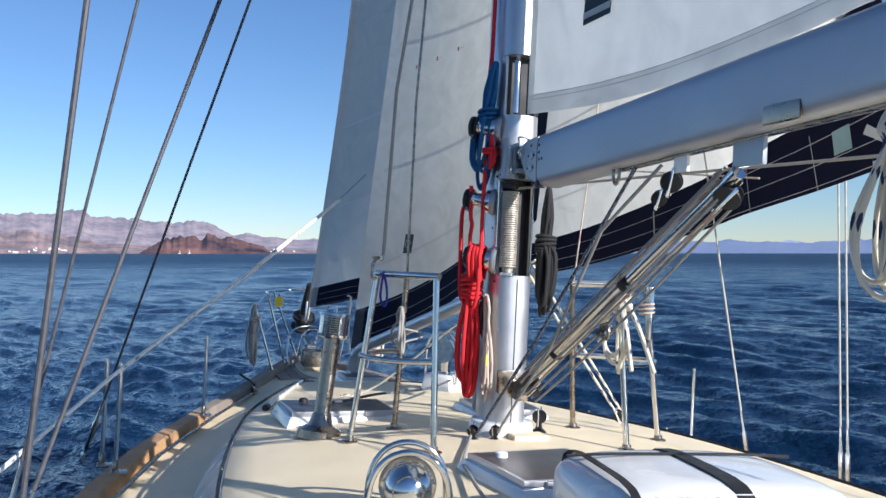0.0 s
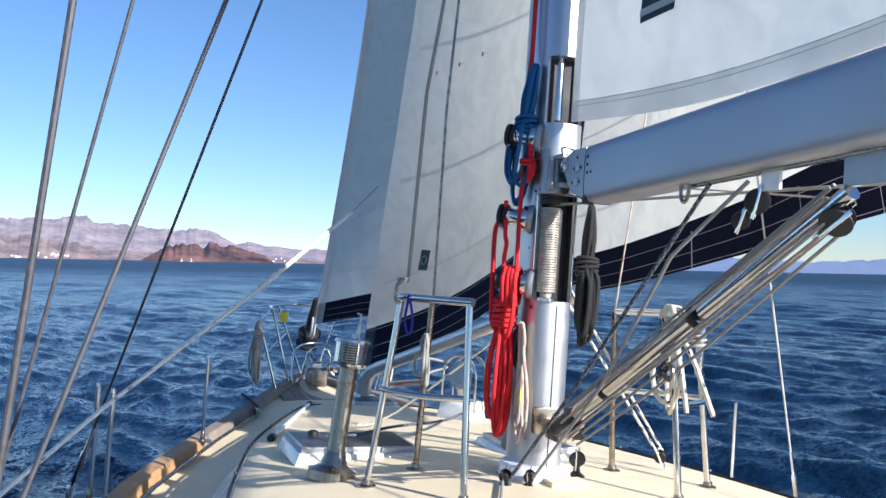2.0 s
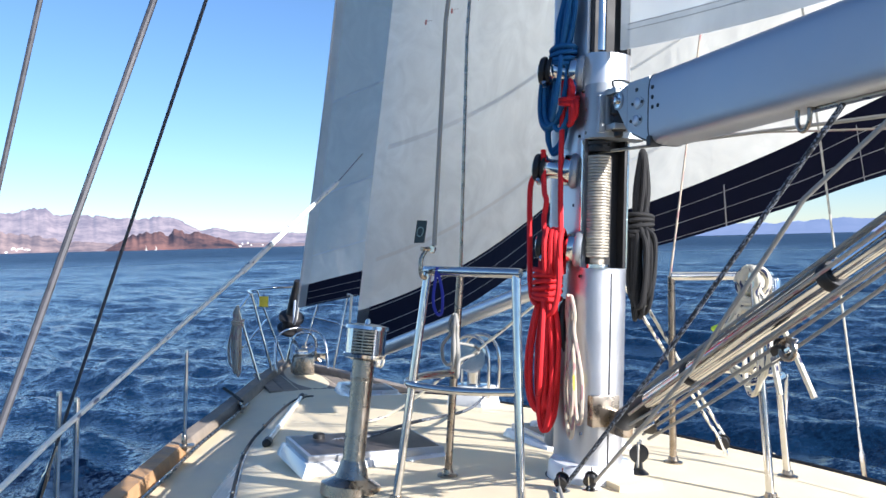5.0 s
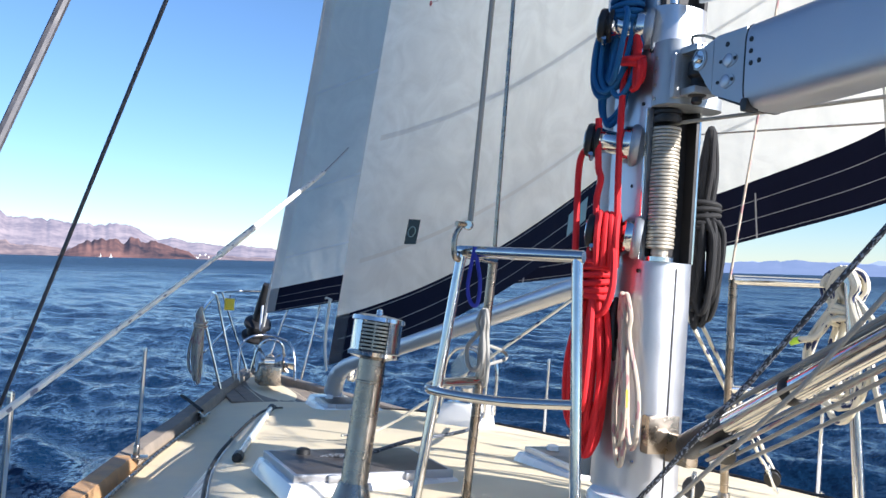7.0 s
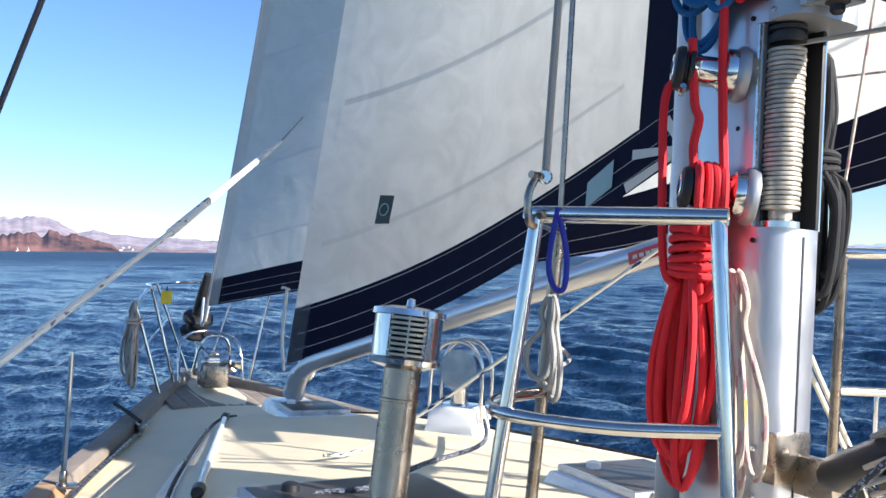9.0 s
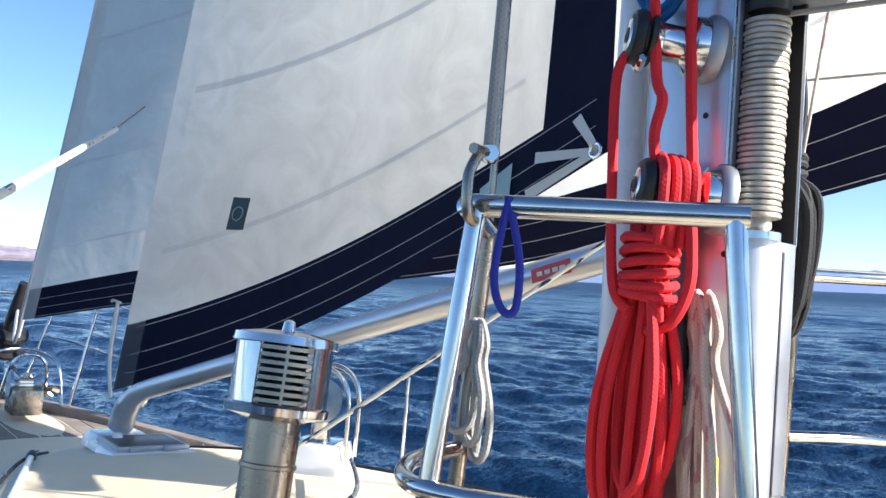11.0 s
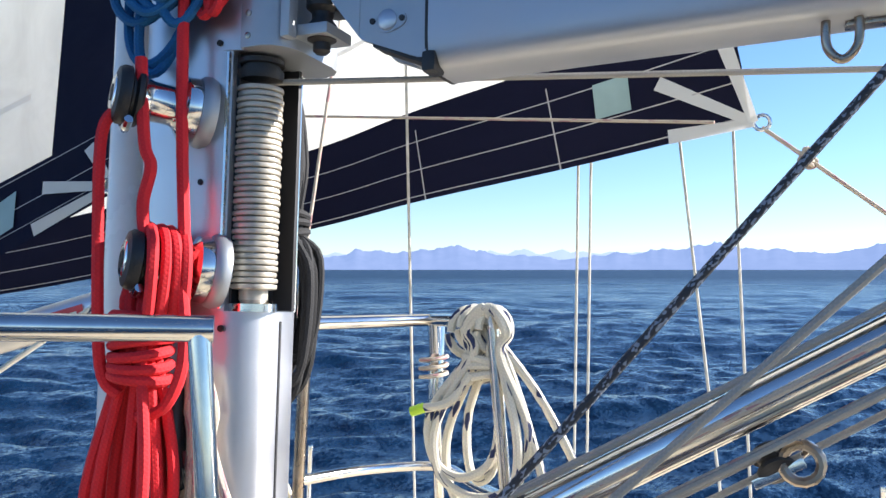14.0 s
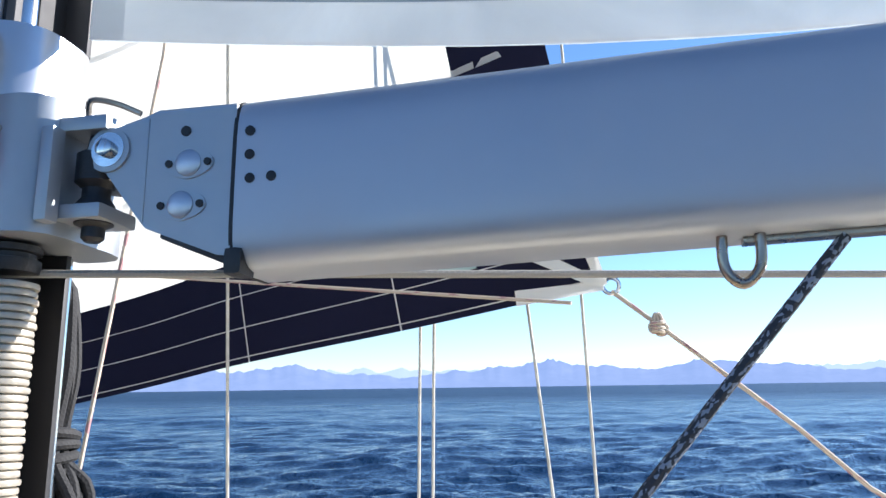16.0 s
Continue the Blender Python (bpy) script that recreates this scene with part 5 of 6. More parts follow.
def liferaft():
    c = B(-0.1, -2.22, 0.17)
    t = thing("liferaft_canister", (c.x, c.y, roof_z(c.x, c.y)), "white glassfibre liferaft canister with a black strap", "liferaft")
    bm = bmesh.new()
    bmesh.ops.create_cube(bm, size=1)
    bmesh.ops.subdivide_edges(bm, edges=bm.edges[:], cuts=9, use_grid_fill=True)
    R = Matrix.Rotation(radians(-7), 3, "Z")
    for v in bm.verts:
        q = v.co * 2
        k = (abs(q.x) ** 5 + abs(q.y) ** 5 + abs(q.z) ** 5) ** 0.2
        q = q / k
        bulge = 1 - 0.1 * max(0, q.z) * (q.x * q.x)
        v.co = R @ Vector((q.x * 0.44, q.y * 0.34, q.z * 0.165 * bulge)) + Vector((c.x, c.y, c.z))
    bm.verts.index_update()
    geo = ([v.co.copy() for v in bm.verts], [[v.index for v in f.verts] for f in bm.faces])
    bm.free()
    part("shell", geo, WHITE, t)
    loc = lambda x, y, z: R @ Vector((x, y, z)) + Vector((c.x, c.y, c.z))

    def over(x, half=0.335, high=0.172, n=18):
        pts = []
        for k in range(n + 1):
            a = math.pi * k / n
            cc, ss = math.cos(a), math.sin(a)
            w = (abs(cc) ** 5 + abs(ss) ** 5) ** 0.2
            pts.append(loc(x, -cc / w * half, ss / w * high * (1 - 0.1 * (x / 0.5) ** 2 * 0.9)))
        return pts
    for x, wd in ((-0.35, 0.014), (0.0, 0.03)):
        rows = [[p + R @ Vector((d, 0, 0)) for d in (-wd, wd)] for p in over(x)]
        part("strap", thick(grid(rows), 0.004), BLACK, t, "black webbing strap")
    seam = [loc(x, y, 0.02) for x, y in ((-0.43, -0.3), (-0.38, -0.338), (0.0, -0.342), (0.38, -0.338), (0.43, -0.3))]
    part("seam_band", tube(seam, 0.01, 8), TAPE, t)
    part("seam_line", tube([loc(x, 0.12, 0.172 - 0.016 * (x / 0.5) ** 4) for x in np.linspace(-0.42, 0.42, 12)], 0.006, 6), BLACK, t, "black rubber strip")
    text = bpy.data.curves.new("painter_line_text", "FONT")
    text.body, text.size, text.extrude = "PAINTER LINE", 0.034, 0.0005
    tmp = bpy.data.objects.new("tmp_text", text)
    scene.collection.objects.link(tmp)
    dg = bpy.context.evaluated_depsgraph_get()
    me = bpy.data.meshes.new_from_object(tmp.evaluated_get(dg))
    bpy.data.objects.remove(tmp)
    tilt = Matrix.Rotation(radians(-7), 3, "Z") @ Matrix.Rotation(radians(62), 3, "X")
    verts = [tilt @ v.co + loc(-0.3, -0.318, 0.118) for v in me.vertices]
    faces = [list(p.vertices) for p in me.polygons]
    part("lettering", (verts, faces), NAVY, t, "dark blue lettering", smooth=False)
    for j in range(5):
        part("small_print", box(loc(-0.33, -0.34, 0.07 - j * 0.014), (0.12, 0.004, 0.005), 0, R), NAVY, t)
    part("painter_plug", lathe(((0.022, 0), (0.02, 0.012), (0.008, 0.02)), loc(-0.2, -0.332, 0.03), R @ Vector((0, -1, 0))), BLACK, t)
    part("notice", box(loc(0.33, -0.328, 0.05), (0.11, 0.01, 0.13), 0.002, R @ Matrix.Rotation(radians(-14), 3, "X")), TAPE, t, "violet and white printed notice")
    for j in range(5):
        part("notice_bar", box(loc(0.33, -0.336 + j * 0.004, 0.0 + j * 0.024), (0.09, 0.006, 0.014), 0, R @ Matrix.Rotation(radians(-14), 3, "X")), BLUE_CORD, t)
    for x in (-0.36, 0.36):
        part("cradle", box(loc(x, 0, -0.17), (0.08, 0.6, 0.06), 0.01, R), WHITE, t)


PORT_TOPS, PORT_FEET = mast_bar(-1)
STB_TOPS, STB_FEET = mast_bar(1)
exhaust_vent()
hatch("deck_hatch", -0.76, 0.66, 0.64, 0.42, 0.06, "white-framed deck hatch with a smoked lid ahead of the chimney", 0.07)
hatch("small_hatch", 0.02, 3.4, 0.36, 0.34, 0.0, "small raised deck hatch near the staysail tack", 0.05)
hatch("side_hatch", 0.34, 0.62, 0.4, 0.42, 0.0, "white-framed deck hatch on the far side of the centreline")
hatch("after_hatch", -0.2, -1.26, 0.5, 0.5, 0.1, "white-framed deck hatch beside the liferaft")
cowl_vent(0.52, 2.35, (-0.75, -0.66))
cowl_vent(-0.93, -1.58, (0.25, 1.0), False)
liferaft()
pulpit()
for x, y in ((-1.48, 2.74), (-2.16, 1.02), (-2.07, 0.82), (1.5, 3.0), (2.02, 0.85), (2.28, -1.6)):
    stanchion(x, y, 0.66)
# port shrouds, then starboard
def on_line(a, b, z):
    """The place at height z on the straight line through two places."""
    a, b = Vector(a), Vector(b)
    return a + (b - a) * ((z - a.z) / (b.z - a.z))


for low, high, z0, z1, r in (
    ((-2.136, 0.946, 0.117), (-1.479, 0.102, 2.376), -0.4, 6.0, 0.0075),
    ((-2.248, -1.392, 0.078), (-1.691, -1.055, 2.01), -0.35, 6.0, 0.0085),
    ((-2.264, -1.023, 0.525), (-2.004, -1.136, 1.942), -0.35, 7.0, 0.0065),
    ((-2.26, -1.5, 0.13), (-2.153, -1.5, 1.81), -0.35, 6.5, 0.011),
    ((2.082, 0.314, -0.144), (1.497, 0.132, 1.886), -0.4, 6.0, 0.006),
    ((2.226, -0.383, 0.425), (2.1, -0.422, 1.89), -0.4, 6.5, 0.006),
    ((2.227, -0.44, 0.425), (2.103, -0.478, 1.89), -0.4, 6.5, 0.006),
    ((2.22, -0.97, 0.465), (2.18, -0.813, 1.92), -0.4, 5.5, 0.0062),
    ((2.22, -1.103, 0.517), (2.18, -1.048, 1.93), -0.4, 5.5, 0.006),
):
    if low[0] < 0:
        turnbuckle_wire("shroud", on_line(low, high, z0), on_line(low, high, z1), r)
    else:
        turnbuckle_wire("shroud", on_line(low, high, z0), on_line(low, high, z1), r, "pale rope-covered stay with a steel turnbuckle", DRUM_PALE)


# ---- ropes and coils ----
def coil(name, top, mat, r, loops, length, width, depth, label, neck=0.25, wraps=4, seed=1, lean=(0, 0)):
    """A hanging coil of rope: long loops from one point, bound by turns at the neck."""
    rnd = random.Random(seed)
    top = Vector(top)
    t = thing(name, top, label, "rope coil", "rope coils")
    for i in range(loops):
        a = rnd.uniform(-0.5, 0.5)
        L = length * rnd.uniform(0.78, 1.0)
        w = width * rnd.uniform(0.35, 1.0)
        ox, oy = rnd.uniform(-1, 1) * depth * 0.5, rnd.uniform(-1, 1) * width * 0.35
        nz = -length * neck
        pts = [(0.0, oy * 0.4, 0.0), (ox * 0.6, oy * 0.5 + w * 0.22, nz * 0.5), (ox * 0.8, oy * 0.4 + w * 0.14, nz), (ox, oy + w * 0.5, -L * 0.62), (ox * 1.1, oy + w * 0.42, -L * 0.9), (ox, oy, -L), (ox * 1.1, oy - w * 0.42, -L * 0.9), (ox, oy - w * 0.5, -L * 0.62), (ox * 0.8, oy * 0.4 - w * 0.14, nz), (ox * 0.6, oy * 0.5 - w * 0.22, nz * 0.5)]
        turn = Matrix.Rotation(a, 3, "Z")
        pts = [top + turn @ Vector(p) + Vector((lean[0], lean[1], 0)) * (-p[2] / length) for p in pts]
        part("loop", tube(pts, r, 8, closed=True, steps=5), mat, t)
    nz = -length * neck
    for i in range(wraps):
        z = nz + (i - wraps / 2) * r * 2.0
        pts = [top + Vector((math.cos(k) * (depth * 0.5 + 2 * r) + lean[0] * neck, math.sin(k) * (width * 0.27 + r) + lean[1] * neck, z + math.sin(k + i) * r * 0.7)) for k in np.linspace(0, 2 * math.pi, 15)[:-1]]
        part("turn", tube(pts, r, 8, closed=True), mat, t)
    return t


WX = MX - 0.2
coil("red_halyard_coil", (WX + 0.0, -0.14, 1.02), RED, 0.0112, 11, 0.82, 0.155, 0.07, "bright red halyard coiled and hung on a mast winch", 0.2, 6, 3, (0, 0.035))
drum_way = Vector((-0.8, 0.58, 0.1)).normalized()
drum_side = Vector((0.587, 0.809, 0.0))
for i in range(4):
    c = WINCHES[2] + drum_way * (0.06 + i * 0.0215)
    rope("red_winch_turn", [c + drum_side * a + Vector((0.004 * math.sin(i * 2 + j), 0, b)) for j, (a, b) in enumerate(((0.035, -0.115), (0.062, -0.02), (0.052, 0.04), (0.0, 0.068), (-0.052, 0.04), (-0.062, -0.02), (-0.035, -0.12)))], 0.0118, RED, "turn of red halyard round a winch drum", "red halyards", 5)
rope("red_halyard", [(-0.21, -0.126, 1.42), (-0.212, -0.146, 1.25), (-0.208, -0.162, 1.2), (-0.21, -0.148, 1.13), (-0.212, -0.158, 1.06)], 0.012, RED, "red halyard led between two mast winches", "red halyards")
rope("red_halyard", [(-0.215, -0.09, 1.325), (-0.232, -0.055, 1.27), (-0.232, -0.058, 1.06), (-0.23, -0.078, 0.81), (-0.215, -0.115, 0.755)], 0.012, RED, "red halyard led between two mast winches", "red halyards")
rope("red_halyard", [(-0.18, -0.225, 0.98), (-0.18, -0.236, 0.9), (-0.185, -0.24, 0.81), (-0.19, -0.206, 0.735), (-0.2, -0.15, 0.712)], 0.012, RED, "slack bight of red halyard below a winch", "red halyards")
rope("red_halyard", [(MX - 0.135, -0.15, 9), (MX - 0.14, -0.15, 4), (-0.14, -0.17, 1.9), (-0.15, -0.176, 1.5), (-0.16, -0.196, 1.24), (-0.165, -0.215, 1.06), (-0.165, -0.215, 0.98)], 0.012, RED, "red halyard running down the mast", "red halyards")
cc = thing("mast_cleat", (-0.1, -0.215, 1.64), "black horn cleat with a red line hitched on the mast", "cleat", "mast cleats")
part("horn_bar", tube([(-0.128, -0.215, 1.53), (-0.135, -0.214, 1.58), (-0.132, -0.213, 1.66), (-0.122, -0.212, 1.74)], [0.008, 0.013, 0.013, 0.007], 10, steps=5), BLACK, cc)
part("foot", box((-0.112, -0.214, 1.62), (0.04, 0.024, 0.05), 0.006), BLACK, cc)
cc = thing("mast_cleat", (-0.1, -0.185, 0.67), "black horn cleat with a cream line hitched on the mast", "cleat", "mast cleats")
part("horn_bar", tube([(-0.118, -0.19, 0.565), (-0.13, -0.187, 0.61), (-0.135, -0.184, 0.68), (-0.13, -0.181, 0.74), (-0.118, -0.178, 0.785)], [0.01, 0.016, 0.018, 0.016, 0.009], 10, steps=5), BLACK, cc)
part("foot", box((-0.108, -0.184, 0.675), (0.05, 0.028, 0.07), 0.006), BLACK, cc)
coil("red_halyard_knot", (MX - 0.16, -0.215, 1.72), RED, 0.0105, 3, 0.2, 0.1, 0.03, "red line hitched on a mast cleat", 0.45, 2, 8)
coil("blue_halyard_coil", (MX - 0.15, -0.2, 2.12), BLUE, 0.0105, 9, 0.73, 0.175, 0.06, "blue halyard coiled and hung on a mast winch", 0.4, 4, 5, (-0.03, 0.1))
rope("blue_halyard", [(MX - 0.125, -0.1, 9), (MX - 0.13, -0.1, 3), (MX - 0.16, -0.15, 2.1), (MX - 0.19, -0.12, 1.82)], 0.009, BLUE, "blue halyard running down the mast", "blue halyards")
coil("black_line_coil", (0.25, -0.175, 1.44), BLACK_ROPE, 0.0105, 13, 0.8, 0.115, 0.07, "black line coiled and hung on the side of the mast", 0.4, 5, 7)
coil("cream_line_coil", (MX - 0.145, -0.225, 0.80), CREAM_ROPE, 0.0095, 4, 0.6, 0.15, 0.02, "cream line coiled against the foot of the mast", 0.25, 0, 9, (0, -0.05))
rope("yellow_whipping", [(-0.132, -0.282, 0.475), (-0.132, -0.283, 0.415)], 0.011, YELLOW, "yellow whipping on a cream rope's end", "", 0, "whipping")
fl = coil("flecked_line_coil", STB_TOPS[0] + Vector((-0.012, 0.0, 0.035)), FLECK_ROPE, 0.0115, 4, 0.52, 0.26, 0.12, "white flecked line coiled over the mast rail", 0.22, 0, 11, (0.03, 0.04))
rail_way = (STB_TOPS[1] - STB_TOPS[0]).normalized()
rail_side = Vector((-rail_way.y, rail_way.x, 0))
for i, (r, dz, ds) in enumerate(((0.052, 0.0, -0.012), (0.06, -0.012, 0.0), (0.05, 0.004, 0.02), (0.058, -0.008, 0.03))):
    o = STB_TOPS[0] + rail_way * (0.01 + i * 0.024) + rail_side * ds
    rope("flecked_hitch", [o + rail_side * (math.cos(a) * r * 0.85) + rail_way * (a * 0.003) + Vector((0, 0, dz - 0.02 + math.sin(a) * r)) for a in np.linspace(0, 6.2, 18)], 0.0115, FLECK_ROPE, "turn of white flecked line round the rail", "flecked line", 0)
for i in range(3):
    o = STB_TOPS[0] + rail_way * 0.05 + Vector((0, 0, -0.1 - i * 0.02))
    rope("flecked_binding", [o + rail_side * (math.cos(a) * 0.05) + rail_way * (math.sin(a) * 0.04) + Vector((0, 0, math.cos(a + i) * 0.012)) for a in np.linspace(0, 6.2, 16)], 0.0115, FLECK_ROPE, "binding turn of white flecked line below the rail", "flecked line", 0)
rope("flecked_end", [STB_TOPS[0] + Vector((-0.01, 0.05, -0.13)), STB_TOPS[0] + Vector((-0.02, 0.1, -0.2)), STB_TOPS[0] + Vector((-0.03, 0.17, -0.22))], 0.0115, FLECK_ROPE, "loose end of white flecked line", "flecked line")
rope("lime_whipping", [STB_TOPS[0] + Vector((-0.03, 0.165, -0.218)), STB_TOPS[0] + Vector((-0.034, 0.2, -0.23))], 0.0125, LIME, "bright lime whipping on the flecked line's end", "", 0, "whipping")
for i, (dx, dy) in enumerate(((0.08, -0.25), (0.0, -0.16))):
    rope("flecked_line", [STB_TOPS[0] + Vector((0, -0.02, -0.05)), STB_TOPS[0] + Vector((dx * 0.5, dy * 0.5, -0.2)), STB_TOPS[0] + Vector((dx, dy, -0.45))], 0.0115, FLECK_ROPE, "white flecked line hanging from the rail", "flecked line")

# small turning block under the boom, with its line
bb = thing("boom_block", (0.03, -1.78, 1.3), "black turning block hung under the boom", "block")
block(bb, (0.03, -1.78, 1.33), (0, -0.35, 1), 0.06)
block(bb, (0.03, -1.7, 1.27), (0, -0.5, 1), 0.045)
# running lines about the boom
rope("dark_control_line", [(-0.2, -0.38, 0.06), (-0.101, -0.831, 0.581), (0.015, -1.53, 1.41)], 0.0085, DARK_ROPE, "dark flecked control line from deck to boom", "control lines", 0)
rope("grey_control_line", [(-0.1, -0.4, 0.05), (-0.09, -1.009, 0.594), (-0.152, -1.565, 1.132), (-0.05, -1.83, 1.385)], 0.0075, GREY_ROPE, "grey control line from deck to boom", "control lines", 0)
rope("furling_line", [(-0.03, -0.22, 1.409), (0.0, -0.3, 1.409), (0.414, -1.67, 1.425), (1.2, -4.3, 1.45)], 0.0068, GREY_ROPE, "grey furling line along the underside of the boom", "control lines", 0)
rope("genoa_foot_line", [(1.5, 1.48, 1.81), (0.985, -1.1, 1.478)], 0.005, CREAM_ROPE, "thin cream line to the genoa's clew", "sheets", 0)
rope("genoa_sheet", [(1.98, -1.18, 1.665), (1.98, -1.335, 1.54), (1.98, -1.79, 1.165), (2.0, -2.0, 0.97), (2.1, -4.0, -0.3)], 0.0085, CREAM_ROPE, "cream genoa sheet running aft", "sheets", 0)
kn = coil("sheet_knot", (1.98, -1.338, 1.575), CREAM_ROPE, 0.008, 3, 0.08, 0.05, 0.035, "bowline knot in the genoa sheet", 0.5, 3, 13)
rope("topping_line", [(0.514, -0.03, 0.88), (0.572, -0.152, 2.07), (0.6, -0.3, 6)], 0.005, CREAM_ROPE, "thin line rising from the far mast rail", "halyards", 0)
ls = thing("lazy_sheet", (-2.45, -1.1, 0.03), "lazy genoa sheet with a grey tail and a thick white sunlit length", "rope", "sheets")
part("sheet", tube([(-2.45, -1.1, 0.05), (-2.05, -0.36, 0.36), (-1.29, 1.3, 0.845)], 0.0095, 8), WHITE_ROPE, ls)
# sunlit stretch of the same rope, its brightness built as a thicker white length
part("cover", tube([(-1.29, 1.3, 0.845), (-0.27, 3.5, 1.55)], 0.0165, 10), WHITE_ROPE, ls, "thicker white length made for the sunlit rope")
part("tail", tube([(-0.27, 3.5, 1.55), (0.25, 4.7, 1.95)], 0.006, 8), GREY_ROPE, ls)
rope("staysail_sheet", [B(0.55, 0.5, 1.0), B(-0.25, 1.55, 0.06), B(-0.55, 1.6, -0.02)], 0.0085, FLECK_ROPE, "white flecked staysail sheet", "sheets", 4)
tb = thing("sheet_tackle", B(0.97, 0.14, -0.1), "black block with two white rope parts on the side deck", "block")
block(tb, B(0.97, 0.14, 0.0), Vector((0.5, 0, -1)), 0.05)
part("fall", tube([B(0.95, 0.14, 0.02), B(0.3, 0.1, 0.95)], 0.0085, 8), FLECK_ROPE, tb)
part("fall", tube([B(1.0, 0.16, 0.02), B(0.36, 0.12, 0.97)], 0.0085, 8), FLECK_ROPE, tb)
part("deck_eye", lathe(((0.04, -0.06), (0.035, -0.03), (0.015, 0.01)), B(0.98, 0.14, -0.1)), STEEL, tb)
db = thing("deck_block", (0.245, -0.21, 0.02), "black standing block on the deck beside the mast", "block")
block(db, (0.245, -0.21, 0.115), (0, 0, -1), 0.055)
part("base_eye", lathe(((0.05, -0.02), (0.045, 0.0), (0.02, 0.02), (0.015, 0.05)), (0.245, -0.21, 0.03)), BLACK, db)
for i, (x, y) in enumerate(((-0.225, -0.38), (-0.105, -0.40))):
    lb = thing("lead_block", (x, y, 0.03), "steel lead block at the foot of the mast", "block", "lead blocks")
    block(lb, (x, y, 0.075), (0.3, 0.4, -1), 0.038)
    part("eye_plate", lathe(((0.04, -0.02), (0.036, 0.0), (0.02, 0.01)), (x, y, 0.035)), STEEL, lb)
rope("led_aft_line", [B(-0.22, -0.35, 0.06), B(-0.5, -1.0, 0.08), B(-0.75, -2.2, 0.12), B(-0.8, -4.5, 0.12)], 0.008, GREY_ROPE, "grey line led aft along the coachroof", "control lines", 0)
# stays on the port rail
sh = PORT_TOPS[1]
hy = thing("spare_halyard", sh, "grey spare halyards shackled to the mast rail", "halyard")
part("halyard", tube([sh + Vector((0.03, 0.02, 0.1)), sh + Vector((0.06, 0.03, 1.0)), (-0.42, -0.1, 4.0), (-0.2, -0.12, 9)], 0.0095, 8), GREY_ROPE, hy)
part("halyard", tube([PORT_TOPS[2] + Vector((0.0, 0.0, -0.1)), PORT_TOPS[2] + Vector((0.0, -0.01, 1.0)), (-0.46, -0.1, 4.0), (-0.2, -0.12, 9)], 0.0075, 8), OLD_STEEL, hy)
part("snap_shackle", tube([sh + Vector((-0.012, -0.01, 0.085)), sh + Vector((-0.032, -0.012, 0.05)), sh + Vector((-0.036, -0.014, 0.015)), sh + Vector((-0.03, -0.014, -0.02)), sh + Vector((-0.012, -0.01, -0.028))], 0.009, 10, steps=5), OLD_STEEL, hy, "grey cast snap shackle")
part("swivel", lathe(((0.013, -0.012), (0.017, 0), (0.013, 0.012)), sh + Vector((0.012, -0.005, 0.085)), (0.5, 0.8, 0)), STEEL, hy)
part("pin", tube([sh + Vector((-0.035, -0.02, 0.085)), sh + Vector((0.02, 0.0, 0.085))], 0.009, 8), OLD_STEEL, hy)
lo = PORT_TOPS[1] + Vector((0.02, -0.05, -0.005))
rope("blue_lashing", [lo + Vector((0, 0, 0.02)), lo + Vector((-0.01, 0.01, -0.1)), lo + Vector((0.0, 0, -0.155)), lo + Vector((0.016, -0.015, -0.155)), lo + Vector((0.018, -0.015, -0.08)), lo + Vector((0.0, 0, 0.015))], 0.0065, BLUE_CORD, "short blue cord loop tied to the mast rail", "", 6, "lashing")
coil("grey_line_coil", PORT_TOPS[2] + Vector((-0.03, -0.03, -0.18)), GREY_ROPE, 0.0075, 4, 0.27, 0.08, 0.03, "grey line coiled on the inner leg of the mast rail", 0.3, 0, 15)
rope("grey_lashing", [PORT_TOPS[2] + Vector((-0.02, 0, -0.42)), PORT_TOPS[2] + Vector((0.03, 0.05, -0.38)), PORT_TOPS[2] + Vector((0.14, 0.12, -0.36)), PORT_TOPS[2] + Vector((0.12, 0.12, -0.33)), PORT_TOPS[2] + Vector((-0.02, 0.02, -0.3))], 0.006, GREY_ROPE, "loose end of grey cord on the mast rail", "", 6, "lashing")
wh = thing("winch_handle_holder", STB_TOPS[1] + Vector((0.03, 0.02, -0.25)), "steel winch handle lashed to the far mast rail", "winch handle")
part("tube", lathe(((0.022, -0.2), (0.024, -0.19), (0.024, 0.1), (0.02, 0.11)), STB_TOPS[1] + Vector((0.03, 0.0, -0.12))), STEEL, wh)
part("lashing", tube([STB_TOPS[1] + Vector((0.01 + math.cos(a) * 0.045, math.sin(a) * 0.04, -0.18 + 0.004 * a)) for a in np.linspace(0, 18, 40)], 0.006, 6), CREAM_ROPE, wh)
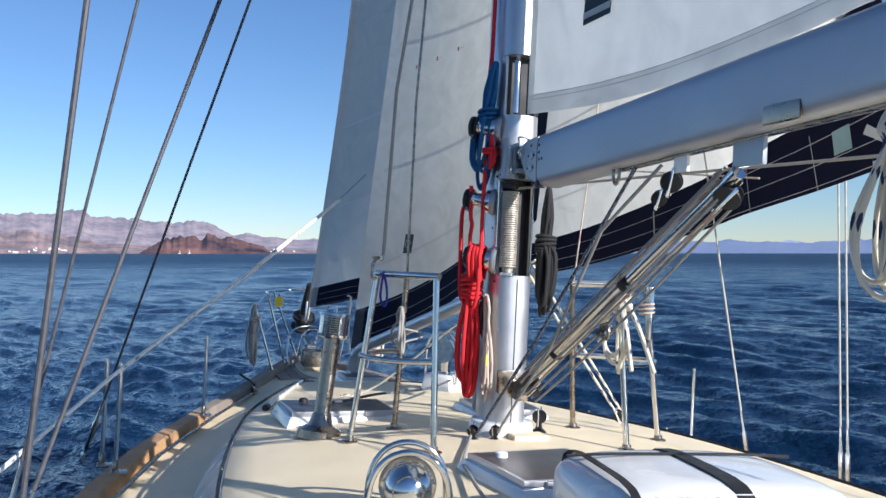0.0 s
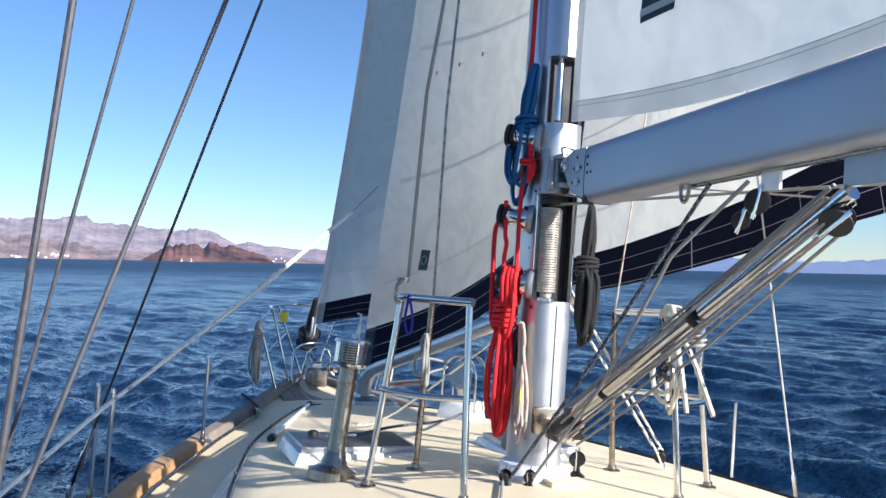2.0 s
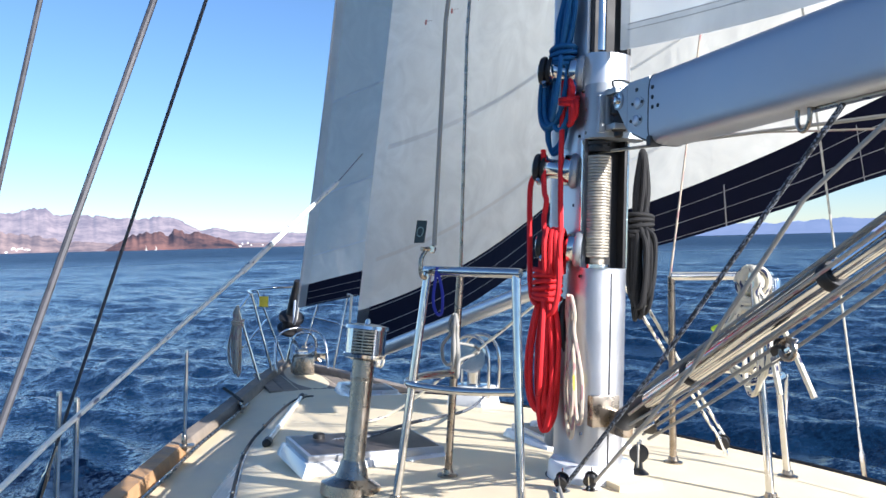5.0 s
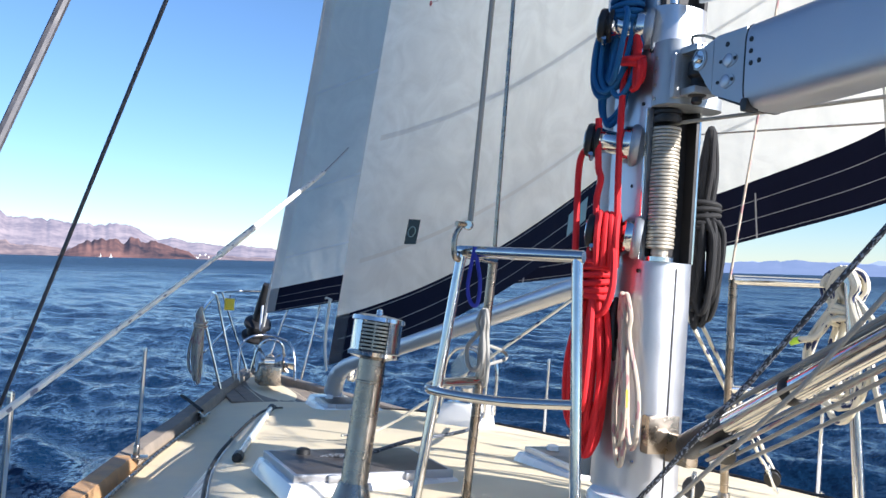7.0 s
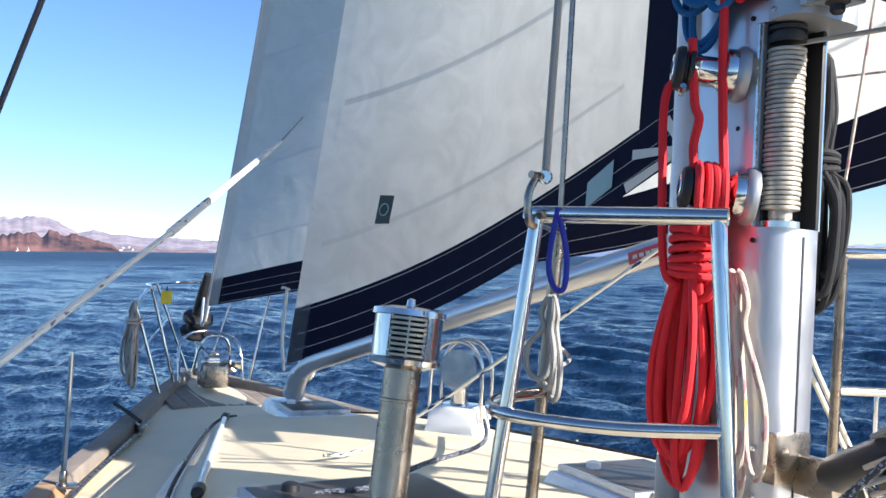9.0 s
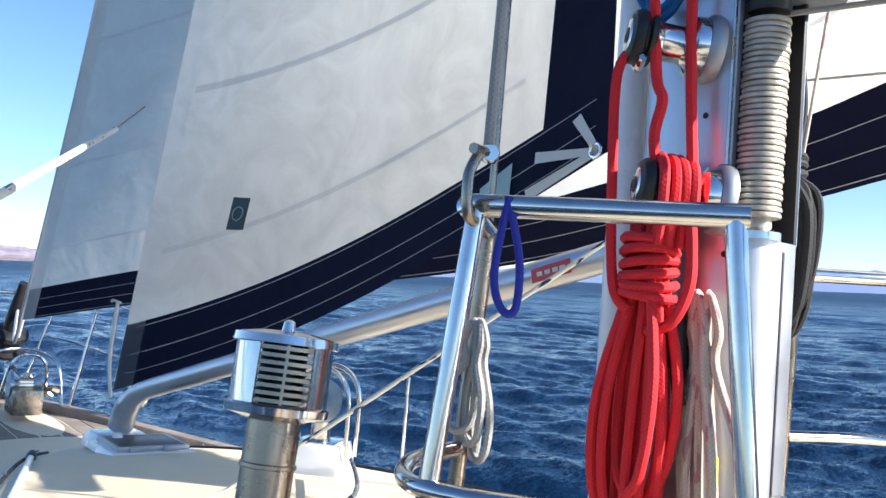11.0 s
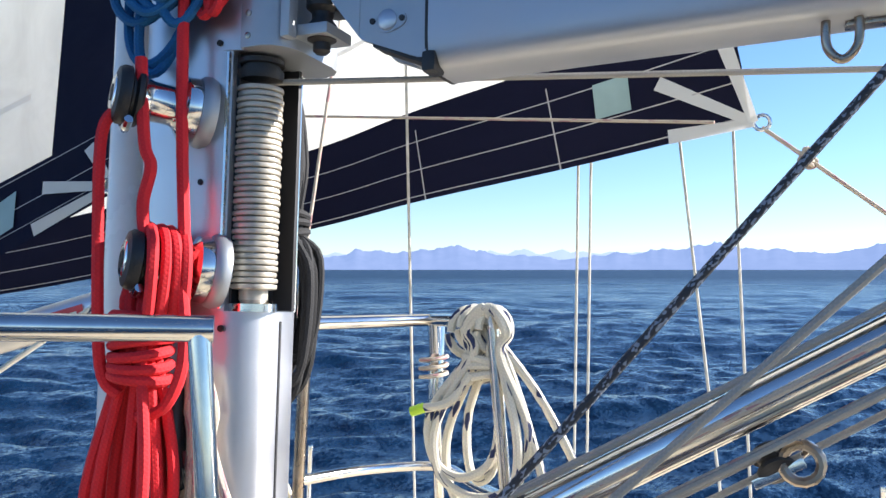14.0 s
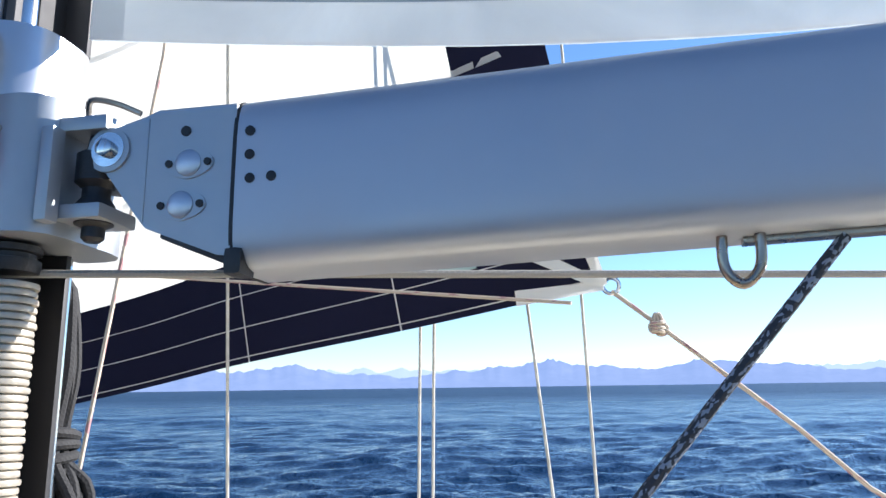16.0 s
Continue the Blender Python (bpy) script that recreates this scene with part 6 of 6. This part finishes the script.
# boathook along the roof's edge, coils on the pulpit, deck line by the hatch
bh = thing("boathook", B(-1.0, 1.9, -0.05), "white boathook with black ends lying along the coachroof", "boathook")
p0, p1 = Vector((-1.13, 1.32, roof_z(-1.13, 1.32) + 0.02)), Vector((-0.55, 3.35, roof_z(-0.55, 3.35) + 0.02))
part("shaft", tube([p0, p1], 0.017, 12), WHITE, bh)
for a, b in ((p0, p1), (p1, p0)):
    w = (b - a).normalized()
    part("grip", lathe(((0.012, -0.03), (0.024, -0.02), (0.026, 0.06), (0.02, 0.09)), a, w, 14), BLACK, bh, "black rubber end")
coil("pulpit_coil", B(-0.78, 5.62, 0.42), CREAM_ROPE, 0.013, 7, 0.72, 0.16, 0.06, "grey-white mooring line coiled on the pulpit", 0.2, 2, 17)
coil("pulpit_coil", B(0.72, 5.6, 0.36), FLECK_ROPE, 0.013, 7, 0.7, 0.16, 0.06, "white mooring line coiled on the pulpit", 0.25, 3, 19)
rope("chain_lashing", [B(-1.02, 0.62, 0.03), B(-0.9, 0.72, 0.08), B(-0.72, 0.66, 0.1), B(-0.45, 0.85, 0.1), B(0.0, 1.2, 0.06), B(0.42, 1.9, 0.0)], 0.009, DARK_ROPE, "dark line lying across the deck past the hatch", "", 6)
cl = thing("mooring_cleat", (-0.9, 4.35, -0.5), "steel mooring cleat with a dark line on the side deck", "cleat")
part("horn_bar", tube([(-0.9, 4.22, -0.43), (-0.9, 4.3, -0.42), (-0.9, 4.4, -0.42), (-0.9, 4.48, -0.43)], 0.016, 8, steps=4), OLD_STEEL, cl)
for y in (4.31, 4.39):
    part("post", lathe(((0.03, -0.06), (0.018, -0.04), (0.016, 0.07)), (-0.9, y, -0.48)), OLD_STEEL, cl)
part("line", tube([(-0.9, 4.3, -0.38), (-0.95, 4.6, -0.36), (-1.0, 4.9, -0.35)], 0.014, 8, steps=5), BLACK_ROPE, cl)

# the white lines coiled under the boom
coil("reef_line_coil", (-0.07, -2.96, 1.42), FLECK_ROPE, 0.0085, 6, 0.5, 0.16, 0.05, "white reefing line hanging in loops under the boom", 0.2, 0, 23)
rope("reef_line", [(-0.05, -2.95, 1.44), (-0.06, -2.96, 1.0), (-0.07, -2.95, 0.78)], 0.006, FLECK_ROPE, "white line end hanging under the boom", "control lines")

for ob in BOAT:
    ob.matrix_basis = HEEL @ ob.matrix_basis
